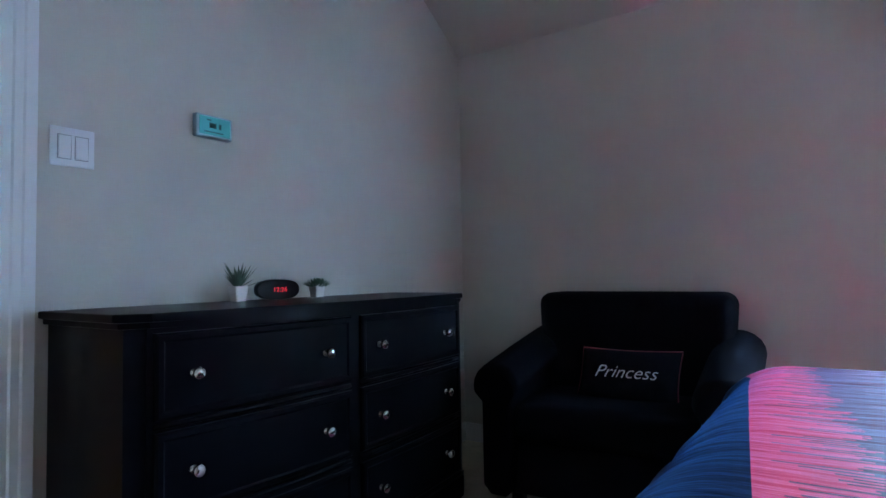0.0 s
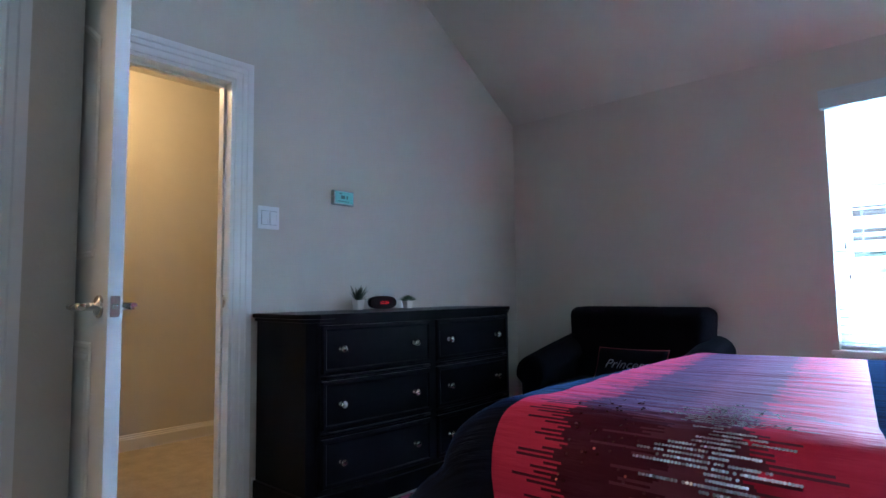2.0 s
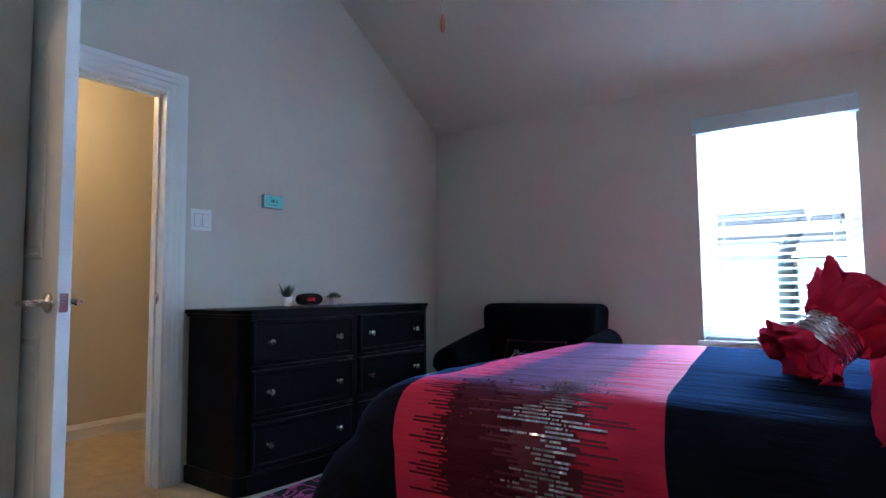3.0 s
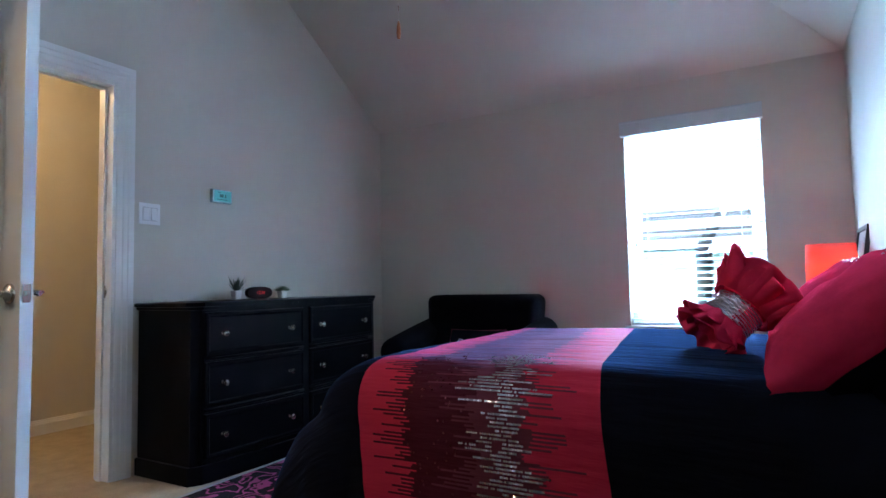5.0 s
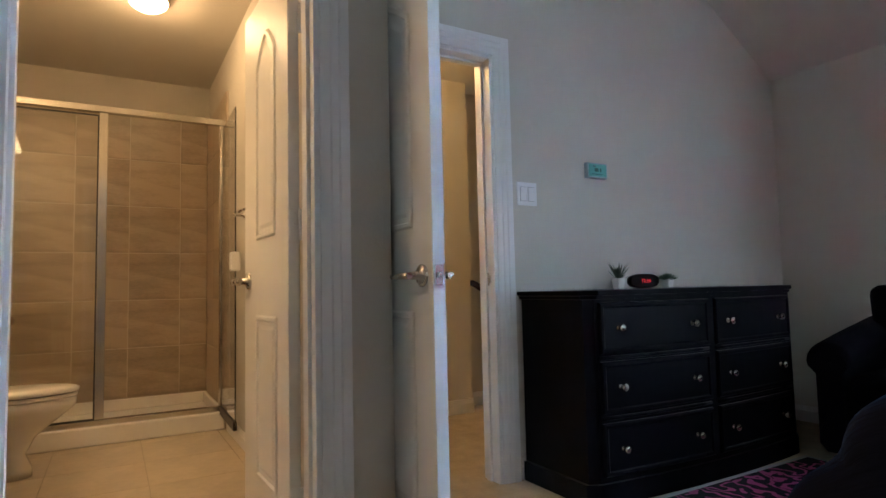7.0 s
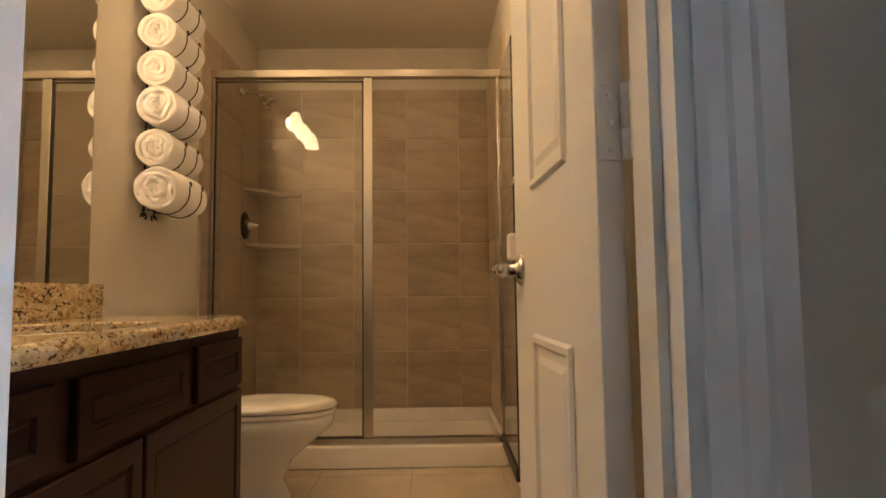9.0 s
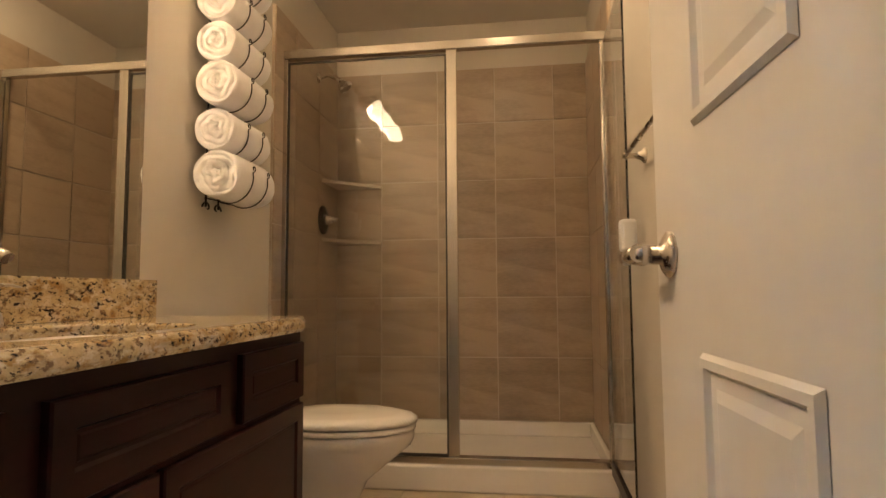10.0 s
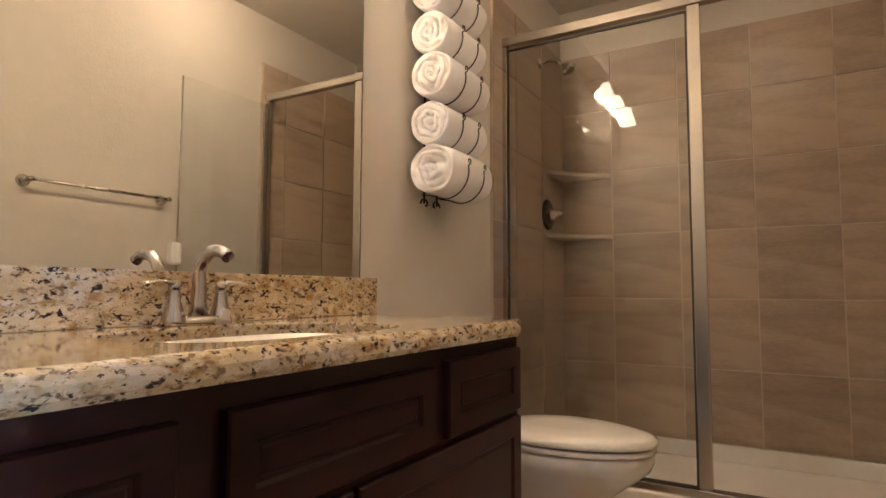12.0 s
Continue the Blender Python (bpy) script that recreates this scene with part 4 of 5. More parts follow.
bs.inputs["Sheen Tint"].default_value = (0.14, 0.40, 1.0, 1)
inband = math_node("MULTIPLY", math_node("GREATER_THAN", band, S0), math_node("LESS_THAN", band, S4))
l_.new(math_node("MULTIPLY_ADD", inband, 0.10, 0.0), bs.inputs["Specular IOR Level"])
nb1, bp = n_.new("ShaderNodeTexNoise"), n_.new("ShaderNodeBump")
mpn = n_.new("ShaderNodeMapping")
mpn.inputs["Scale"].default_value = (6.0, 34.0, 1.0)
l_.new(uvn.outputs["UV"], mpn.inputs["Vector"])
l_.new(mpn.outputs["Vector"], nb1.inputs["Vector"])
nb1.inputs["Scale"].default_value, nb1.inputs["Detail"].default_value = 1.0, 4
bp.inputs["Strength"].default_value, bp.inputs["Distance"].default_value = 0.55, 0.012
l_.new(nb1.outputs["Fac"], bp.inputs["Height"])
l_.new(bp.outputs["Normal"], bs.inputs["Normal"])
comforter = thing("comforter", "black satin comforter with a pink and maroon sequinned band", "bedding", (0.7, 1.27, 0.69))
me.materials.append(cm)
cl = new("cloth", me)
cl.parent = comforter
cl.matrix_parent_inverse = comforter.matrix_world.inverted()
mod = cl.modifiers.new("thick", "SOLIDIFY")
mod.thickness, mod.offset = 0.012, -1.0


def sequins(name, s0, s1, ragged, step, size, mat, seed, keep=1.0, tilt=0.25):
    rnd = random.Random(seed)
    verts, faces = [], []
    b = V0 + 0.006
    while b < V1:
        lo, hi = s0 + ragged * rnd.random() ** 0.7, s1 - ragged * rnd.random() ** 0.7
        s = lo
        while s < hi:
            patch = noise.noise((s * 9, b * 7, seed))
            if rnd.random() < keep * min(1.0, max(0.0, 1.1 - (b - CY0) / 0.14)) and patch > -0.22 - 0.5 * max(0.0, 1 - abs(b - CY0) / 0.16):
                a = s - SKEW * (b - 0.35)
                p0 = bed_point(a, b, 0.0022)
                ta, tb = (bed_point(a + 0.004, b, 0.0022) - p0).normalized(), (bed_point(a, b + 0.004, 0.0022) - p0).normalized()
                nrm = ta.cross(tb)
                t1, t2 = tilt * (noise.noise((s * 25, b * 25, 2)) + 0.5 * rnd.gauss(0, 1)), tilt * rnd.gauss(0, 0.6)
                ta, tb = ta + nrm * t1, tb + nrm * t2
                k = len(verts)
                for q in range(6):
                    an = math.pi * q / 3
                    verts.append(p0 + size * (math.cos(an) * ta + math.sin(an) * tb))
                faces.append(tuple(range(k, k + 6)))
            s += step
        b += 0.0108
    m_ = bpy.data.meshes.new(name)
    m_.from_pydata(verts, [], faces)
    m_.materials.append(mat)
    ob = new(name, m_)
    ob.parent = comforter
    ob.matrix_parent_inverse = comforter.matrix_world.inverted()
    return tagged(ob, "", "", "", "stuff")


SEQ = material("silver_sequin", (0.72, 0.66, 0.70), 0.16, metal=1.0, vary=0.2, scale=60)
SEQM = material("maroon_sequin", (0.20, 0.035, 0.05), 0.22, metal=0.8, vary=0.3, scale=60)
tagged(sequins("silver_sequins", S2 - 0.02, S3 + 0.05, 0.13, 0.0058, 0.0036, SEQ, 5, 0.94), "rows of small silver sequins", kind="stuff")
tagged(sequins("maroon_sequins", S1 - 0.02, S2 + 0.02, 0.07, 0.0076, 0.0035, SEQM, 8, 0.10), "rows of dark maroon sequins", kind="stuff")


# ---- pillows ----
PINKSATIN = material("pink_satin", (0.60, 0.028, 0.075), 0.6, vary=0.14, scale=5, bump=0.35, bump_scale=22, spec=0.0)
BLACKSAT = material("black_satin", (0.004, 0.004, 0.006), 0.55, vary=0.1, scale=5, bump=0.2, bump_scale=18, spec=0.0)
for yc, seed, lab in ((0.86, 1, "pink satin pillow sham with a black border, leaning on the bed"), (1.66, 2, "pink satin pillow sham behind the small bolster")):
    sham = thing("pillow_sham", lab, "pillow", (1.4, yc, 0.69), group="shams on the bed")
    m = basis((1.475, yc, 0.825), (-0.06, -1, 0), (0.80, 0, 0.66))
    bm = pillow_mesh(0.70, 0.50, 0.25, 22, 0.08, seed)
    bmesh.ops.transform(bm, matrix=m, verts=bm.verts)
    part("cover", bm, PINKSATIN, sham)
    bm = pillow_mesh(0.66, 0.46, 0.17, 18, 0.05, seed + 5)
    bmesh.ops.transform(bm, matrix=m @ Matrix.Translation((0, 0.005, -0.075)), verts=bm.verts)
    part("backing", bm, BLACKSAT, sham, "black satin back")
    rnd = random.Random(seed)
    verts, faces = [], []
    for r_ in range(5):
        for k in range(60):
            q = Vector((-0.30 + 0.60 * k / 60, 0.155 + 0.011 * r_, 0.001))
            a_, b_ = q.x / 0.35, q.y / 0.25
            q.z = 0.125 * max(0, 1 - a_ ** 2) ** 0.42 * max(0, 1 - b_ ** 2) ** 0.42 + 0.006
            if rnd.random() < 0.75:
                i0 = len(verts)
                for w in range(6):
                    verts.append(m @ (q + Vector((0.0042 * math.cos(w * 1.047), 0.0042 * math.sin(w * 1.047), rnd.gauss(0, 0.001)))))
                faces.append(tuple(range(i0, i0 + 6)))
    me = bpy.data.meshes.new("sequin_trim")
    me.from_pydata(verts, [], faces)
    me.materials.append(SEQ)
    ob = new("sequin_trim", me)
    ob.parent = sham
    ob.matrix_parent_inverse = sham.matrix_world.inverted()
    tagged(ob, "rows of silver sequins", kind="stuff")
for yc in (0.86, 1.66):
    pl = thing("bed_pillow", "black satin bed pillow standing behind a sham", "pillow", (1.58, yc, 0.69), group="black pillows on the bed")
    bm = pillow_mesh(0.72, 0.46, 0.17, 16, 0.08, yc)
    bmesh.ops.transform(bm, matrix=basis((1.575, yc, 0.83), (0, 1, 0), (0.42, 0, 0.9)), verts=bm.verts)
    part("cover", bm, BLACKSAT, pl)

bol = thing("bolster", "pink satin candy-shaped bolster with ruffled ends and a sequin band", "pillow", (1.12, 1.25, 0.69))
pa, pb = Vector((1.110, 1.135, 0.775)), Vector((1.222, 1.195, 0.878))
ax = (pb - pa).normalized()
sd = ax.cross(Vector((0, 0, 1))).normalized()
up = sd.cross(ax)
L = (pb - pa).length


def ring_at(bm, t, r, n, ruffle, seed, wide=1.15):
    c = pa + ax * (t * L)
    out = []
    for k in range(n):
        an = 2 * math.pi * k / n
        rr = r * (1 + ruffle * (0.55 * math.sin(an * 7 + seed) + 0.45 * math.sin(an * 11 + 2.3 * seed) + 0.4 * noise.noise((math.cos(an) * 3, math.sin(an) * 3, seed))))
        sh = ruffle * 0.05 * math.sin(an * 9 + seed * 1.7)
        out.append(bm.verts.new(c + ax * sh + sd * rr * wide * math.cos(an) + up * rr * math.sin(an)))
    return out


def skin(bm, rings, close=True):
    n = len(rings[0])
    for a, b in zip(rings, rings[1:]):
        for k in range(n):
            bm.faces.new((a[k], a[(k + 1) % n], b[(k + 1) % n], b[k])).smooth = True
    return bm


bm = B()
skin(bm, [ring_at(bm, t, r, 56, f, 1.0) for t, r, f in ((-0.1, 0.07, 0.10), (0.08, 0.078, 0.05), (0.25, 0.080, 0.02), (0.5, 0.080, 0.01), (0.75, 0.080, 0.02), (0.92, 0.080, 0.05), (1.02, 0.07, 0.10))])
part("body", bm, PINKSATIN, bol)
for seed, ts in ((2.0, (0.26, 0.10, -0.06, -0.20, -0.26)), (3.1, (0.20, 0.10, 0.02, -0.06, -0.09)), (4.0, (0.70, 0.90, 1.12, 1.32, 1.42)), (5.3, (0.74, 0.88, 1.02, 1.16, 1.22))):
    bm = B()
    skin(bm, [ring_at(bm, t, r, 110, f, seed) for t, r, f in zip(ts, [q * (1.25 if ts[0] > 0.5 else 1.02) for q in (0.080, 0.090, 0.102, 0.114, 0.120)], (0.03, 0.07, 0.13, 0.20, 0.24))])
    ru = part("ruffle", bm, PINKSATIN, bol)
    mod = ru.modifiers.new("thick", "SOLIDIFY")
    mod.thickness = 0.003
bm = B()
skin(bm, [ring_at(bm, t, 0.0825, 56, 0.01, 1.0) for t in (0.22, 0.34, 0.46, 0.58, 0.70)])
part("band", bm, material("silver_band_cloth", (0.35, 0.33, 0.35), 0.4, metal=0.4), bol, "silver sequin band")
verts, faces = [], []
rnd = random.Random(9)
for r_ in range(9):
    t = 0.23 + 0.057 * r_
    for k in range(80):
        an = 2 * math.pi * k / 80
        nrm = sd * math.cos(an) + up * math.sin(an)
        c = pa + ax * (t * L) + sd * 0.0842 * 1.15 * math.cos(an) + up * 0.0842 * math.sin(an)
        tg = -sd * math.sin(an) + up * math.cos(an) + nrm * rnd.gauss(0, 0.12)
        a2 = ax + nrm * rnd.gauss(0, 0.15)
        i0 = len(verts)
        for w in range(6):
            verts.append(c + 0.004 * (math.cos(w * 1.047) * a2 + math.sin(w * 1.047) * tg))
        faces.append(tuple(range(i0, i0 + 6)))
me = bpy.data.meshes.new("sequins")
me.from_pydata(verts, [], faces)
me.materials.append(SEQ)
ob = new("sequins", me)
ob.parent = bol
ob.matrix_parent_inverse = bol.matrix_world.inverted()
tagged(ob, "rows of silver sequins", kind="stuff")

# ---- bedside ----
ns = thing("nightstand", "small black nightstand beside the bed", "nightstand", (1.50, 2.60, 0))
part("top", box(B(), 1.31, 1.695, 2.33, 2.87, 0.585, 0.61, 0.004), BLACKWOOD, ns)
part("body", box(B(), 1.33, 1.69, 2.35, 2.85, 0.08, 0.5845, 0.003, 1), BLACKWOOD, ns)
for z in (0.12, 0.35):
    d_ = part("drawer", box(B(), 1.312, 1.3295, 2.37, 2.83, z, z + 0.21, 0.004), BLACKWOOD, ns)
    part("knob", lathe(B(), [(0, 0), (0.006, 0), (0.006, 0.012), (0.015, 0.02), (0.012, 0.03), (0, 0.032)], Matrix.Translation((1.312, 2.60, z + 0.105)) @ Matrix.Rotation(radians(-90), 4, "Y"), 12), NICKEL, d_)
for x in (1.34, 1.64):
    for y in (2.36, 2.80):
        part("leg", box(B(), x, x + 0.04, y, y + 0.04, 0, 0.0805, 0.003), BLACKWOOD, ns)
lampt = thing("table_lamp", "lit bedside lamp with a coral pink drum shade", "lamp", (1.555, 2.58, 0.61))
part("base", lathe(B(), [(0, 0), (0.06, 0), (0.062, 0.012), (0.02, 0.03), (0.014, 0.06), (0.03, 0.12), (0.022, 0.19), (0.010, 0.24), (0.010, 0.30), (0, 0.30)], Matrix.Translation((1.555, 2.58, 0.6105)), 24), NICKEL, lampt)
SHADE = bpy.data.materials.new("coral_shade")
SHADE.use_nodes = True
n_, l_ = SHADE.node_tree.nodes, SHADE.node_tree.links
tr, df, ms = n_.new("ShaderNodeBsdfTranslucent"), n_.new("ShaderNodeBsdfDiffuse"), n_.new("ShaderNodeMixShader")
tr.inputs["Color"].default_value, df.inputs["Color"].default_value = (0.95, 0.28, 0.22, 1), (0.75, 0.18, 0.17, 1)
ms.inputs[0].default_value = 0.65
l_.new(df.outputs[0], ms.inputs[1])
l_.new(tr.outputs[0], ms.inputs[2])
l_.new(ms.outputs[0], n_["Material Output"].inputs["Surface"])
bm = lathe(B(), [(0.118, 0.895), (0.112, 1.118), (0.110, 1.118), (0.116, 0.895)], Matrix.Translation((1.555, 2.58, 0)), 40)
part("shade", bm, SHADE, lampt, "coral pink drum shade")
part("bulb", lathe(B(), [(0.012, 0.915), (0.013, 0.935), (0.026, 0.965), (0.022, 0.985), (0, 0.995)], Matrix.Translation((1.555, 2.58, 0)), 14), glowing("warm_bulb", (1.0, 0.62, 0.36), 3.0), lampt)
fr = thing("picture_frame", "dark framed mirror leaning on the wall behind the lamp", "picture frame", (1.66, 2.66, 0.61))
fm = Matrix.Translation((1.632, 2.655, 0.6105)) @ Matrix.Rotation(radians(8), 4, "Y")
bm = rim(B(), -0.185, 0.185, 0.0, 0.60, -0.008, 0.012, 0.022)
bmesh.ops.transform(bm, matrix=fm @ Matrix.Rotation(radians(90), 4, "Z"), verts=bm.verts)
part("frame", bm, material("dark_frame", (0.02, 0.015, 0.015), 0.4), fr)
bm = box(B(), -0.162, 0.162, -0.003, 0.004, 0.023, 0.577)
bmesh.ops.transform(bm, matrix=fm @ Matrix.Rotation(radians(90), 4, "Z"), verts=bm.verts)
part("print", bm, material("grey_print", (0.35, 0.33, 0.31), 0.6, vary=0.25, scale=8), fr)
chain = thing("fan_pull_chain", "thin pull chain with an amber wooden fob hanging from the ceiling", "pull chain", (0.151, 0.672, 3.1))
part("canopy", lathe(B(), [(0, 0), (0.035, 0), (0.03, -0.015), (0.01, -0.025), (0, -0.025)], Matrix.Translation((0.151, 0.672, 3.0995)), 16), BRONZE, chain)
part("chain", tube(B(), [(0.151, 0.672, 3.08), (0.151, 0.672, 2.45), (0.151, 0.672, 1.90)], 0.0012, 6), NICKEL, chain)
part("fob", lathe(B(), [(0, 0.065), (0.004, 0.062), (0.007, 0.045), (0.0085, 0.02), (0.006, 0.0), (0, -0.002)], Matrix.Translation((0.151, 0.672, 1.842)), 12), material("amber_wood_fob", (0.42, 0.13, 0.04), 0.35), chain)

# ---- hall handrail ----
hr = thing("handrail", "dark stained wooden stair handrail on the hall wall", "handrail", (-3.19, 1.9, 0.8))
part("rail", tube(B(), [(-3.222, 1.535, 0.945), (-3.165, 1.54, 0.942), (-3.16, 1.56, 0.930), (-3.16, 2.9, 0.02 + 0.15)], [0.022, 0.024, 0.025, 0.025], 12), ESPRESSO, hr)
for y in (1.75, 2.5):
    z = 0.93 - (y - 1.56) * 0.567
    part("bracket", tube(B(), [(-3.2295, y, z - 0.06), (-3.20, y, z - 0.06), (-3.165, y, z - 0.02)], 0.006, 8), BRONZE, hr)

# ---- vanity ----
VX0, VX1, VF = -2.535, XB - 0.123, -1.29
van = thing("vanity_cabinet", "espresso stained bathroom vanity cabinet with panelled fronts", "cabinet", (-1.85, -1.55, 0))
bm = box(B(), VX0, VX1, BL + 0.001, VF, 0.09, 0.786, 0.002, 1)
box(bm, VX0 + 0.03, VX1, BL + 0.02, VF - 0.06, 0.009, 0.09)
part("body", bm, ESPRESSO, van)


def front(name, x0, x1, z0, z1):
    bm = B()
    rings = []
    for inset, d_ in ((0, 0.0), (0, 0.014), (0.003, 0.018), (0.045, 0.018), (0.050, 0.011), (0.056, 0.011), (0.060, 0.013), (0.075, 0.013)):
        i_ = min(inset, (z1 - z0) * 0.42)
        rings.append([bm.verts.new((x, VF + d_, z)) for x, z in ((x0 + i_, z0 + i_), (x1 - i_, z0 + i_), (x1 - i_, z1 - i_), (x0 + i_, z1 - i_))])
    for a, b in zip(rings, rings[1:]):
        for k in range(4):
            bm.faces.new((a[k], a[(k + 1) % 4], b[(k + 1) % 4], b[k]))
    bm.faces.new(rings[-1])
    return part(name, bm, ESPRESSO, van)


front("drawer", -2.520, -2.145, 0.598, 0.758)
front("drawer", -2.085, -1.585, 0.598, 0.752)
front("drawer", -1.515, -1.195, 0.598, 0.752)
front("door", -2.520, -1.850, 0.12, 0.582)
front("door", -1.835, -1.195, 0.12, 0.582)

# stone top with a hole for the sink and a rounded edge
SX, SY, SA, SB = -1.845, -1.505, 0.275, 0.190
TZ = 0.832
ct = thing("countertop", "speckled gold and black granite countertop with a rounded edge", "countertop", (-1.85, -1.5, 0.80))
x0, x1, y0, y1 = -2.565, XB - 0.122, BL + 0.001, -1.248
bm = B()
n = 64


def outline(k, g):
    """A point of the top's outline in the direction k, shrunk by g at the open sides."""
    a = 2 * math.pi * k / n
    dx, dy = math.cos(a), math.sin(a)
    tx = ((x1 - SX) if dx > 0 else (x0 + g - SX)) / dx if abs(dx) > 1e-9 else 1e9
    ty = ((y1 - g - SY) if dy > 0 else (y0 - SY)) / dy if abs(dy) > 1e-9 else 1e9
    t = min(tx, ty)
    return SX + dx * t, SY + dy * t


def sink_oval(k, s=1.0):
    a = 2 * math.pi * k / n
    c_, s_ = math.cos(a), math.sin(a)
    return SX + SA * s * math.copysign(abs(c_) ** 0.62, c_), SY + SB * s * math.copysign(abs(s_) ** 0.62, s_)


loops = []
for g, z in ((0.018, 0.788), (0.006, 0.791), (0.0, 0.801), (0.001, 0.815), (0.006, 0.825), (0.012, 0.830), (0.020, TZ)):
    loops.append([bm.verts.new((*outline(k, g), z)) for k in range(n)])
loops.append([bm.verts.new((*sink_oval(k, 1.012), TZ)) for k in range(n)])
loops.append([bm.verts.new((*sink_oval(k), TZ - 0.005)) for k in range(n)])
loops.append([bm.verts.new((*sink_oval(k), 0.806)) for k in range(n)])
for a, b in zip(loops, loops[1:]):
    for k in range(n):
        bm.faces.new((a[k], a[(k + 1) % n], b[(k + 1) % n], b[k]))
part("slab", bm, GRANITE, ct)
part("backsplash", box(B(), -2.563, x1, BL + 0.001, BL + 0.022, TZ + 0.0005, 0.945, 0.002), GRANITE, ct)
sink = thing("sink", "white undermount porcelain sink set in the granite", "sink", (SX, SY, 0.80))
bm = B()
loops = [[bm.verts.new((*sink_oval(k, s), z)) for k in range(n)] for s, z in ((1.03, 0.8055), (0.99, 0.8055), (0.97, 0.785), (0.90, 0.72), (0.75, 0.68), (0.4, 0.665), (0.06, 0.662))]
for a, b in zip(loops, loops[1:]):
    for k in range(n):
        bm.faces.new((a[k], a[(k + 1) % n], b[(k + 1) % n], b[k])).smooth = True
bm.faces.new(loops[-1])
part("bowl", bm, PORCELAIN, sink)

fau = thing("faucet", "brushed nickel two-handle faucet with a high arched spout", "faucet", (SX, -1.74, TZ))
FX, FY = SX - 0.027, BL + 0.075
bm = B()
lathe(bm, [(0, 0), (0.030, 0), (0.030, 0.008), (0.024, 0.018), (0, 0.020)], Matrix.Translation((FX, FY, TZ + 0.0005)), 28, (2.5, 0.85))
part("base", bm, NICKEL, fau, smooth=True)
pts = [(FX, FY, TZ + 0.012), (FX, FY, TZ + 0.045), (FX, FY + 0.001, TZ + 0.085)] + [(FX, FY + 0.052 - 0.052 * math.cos(a), TZ + 0.104 + 0.050 * math.sin(a)) for a in np.linspace(0.15, 2.35, 10)]
part("spout", tube(B(), pts, [0.021, 0.0165, 0.0145] + [0.0135] * 6 + [0.0128, 0.012, 0.0125, 0.0135], 16), NICKEL, fau)
for s in (-1, 1):
    x = FX + s * 0.056
    h = part("handle", lathe(B(), [(0, 0), (0.0255, 0), (0.0245, 0.010), (0.0165, 0.036), (0.0118, 0.064), (0.0118, 0.068), (0.0108, 0.069), (0.0108, 0.071), (0.0122, 0.072), (0.0118, 0.084), (0.007, 0.089), (0, 0.090)], Matrix.Translation((x, FY, TZ + 0.002)), 20), NICKEL, fau)
    bm = B()
    rings = []
    for d, z, wide, thick in ((-0.010, 0.080, 0.006, 0.004), (0.004, 0.085, 0.0105, 0.0065), (0.024, 0.0895, 0.0105, 0.0045), (0.045, 0.0895, 0.0095, 0.0032), (0.062, 0.0865, 0.008, 0.0025), (0.070, 0.085, 0.004, 0.0015)):
        rings.append([bm.verts.new((x + s * d, FY + wide * math.cos(a), TZ + z + thick * math.sin(a))) for a in [2 * math.pi * k / 12 for k in range(12)]])
    for a, b in zip(rings, rings[1:]):
        for k in range(12):
            bm.faces.new((a[k], a[(k + 1) % 12], b[(k + 1) % 12], b[k])).smooth = True
    bm.faces.new(rings[0][::-1])
    bm.faces.new(rings[-1])
    part("lever", bm, NICKEL, h)

mir = thing("mirror", "large frameless wall mirror above the granite backsplash", "mirror", (-1.85, BL, 0.95))
part("glass", box(B(), -2.495, x1 - 0.02, BL + 0.001, BL + 0.006, 0.9455, 2.02), MIRROR, mir)
bm = box(B(), -2.4965, -2.4955, BL + 0.001, BL + 0.0062, 0.9455, 2.02)
part("edge", bm, CHROMEFR, mir)

# vanity light and ceiling light
vl = thing("vanity_light", "three-lamp bronze vanity light with white bell glass shades, lit", "lamp", (-1.86, BL, 2.32))
part("bar", box(B(), -2.28, -1.44, BL + 0.001, BL + 0.028, 2.29, 2.38, 0.006), BRONZE, vl)
BELL = glowing("lit_opal_glass", (1.0, 0.74, 0.46), 4.5)
for x in (-2.16, -1.86, -1.56):
    part("arm", tube(B(), [(x, BL + 0.02, 2.335), (x, BL + 0.09, 2.345), (x, BL + 0.13, 2.335), (x, BL + 0.145, 2.305)], 0.009, 8), BRONZE, vl)
    bm = lathe(B(), [(0.020, 2.305), (0.030, 2.295), (0.045, 2.255), (0.055, 2.21), (0.062, 2.175), (0.060, 2.175), (0.052, 2.21), (0.042, 2.255), (0.018, 2.303)], Matrix.Translation((x, BL + 0.145, 0)), 24)
    sh = part("shade", bm, BELL, vl, "glowing white bell shade")
    sh.visible_shadow = False
cl_ = thing("ceiling_light", "round flush ceiling light with a lit opal glass dome", "lamp", (-2.95, -0.73, 2.6))
part("rim", lathe(B(), [(0.10, 0), (0.115, -0.005), (0.118, -0.022), (0.108, -0.03), (0.10, -0.024)], Matrix.Translation((-2.95, -0.73, 2.5995)), 32), CHROMEFR, cl_)
dm = part("dome", lathe(B(), [(0.106, -0.025), (0.098, -0.050), (0.07, -0.072), (0.03, -0.084), (0, -0.086)], Matrix.Translation((-2.95, -0.73, 2.5995)), 32), glowing("lit_opal_dome", (1.0, 0.76, 0.48), 3.5), cl_, "glowing opal dome")
dm.visible_shadow = False

# ---- toilet ----
toi = thing("toilet", "white porcelain two-piece toilet with its lid closed", "toilet", (-3.03, -1.4, 0))
TX = -3.03


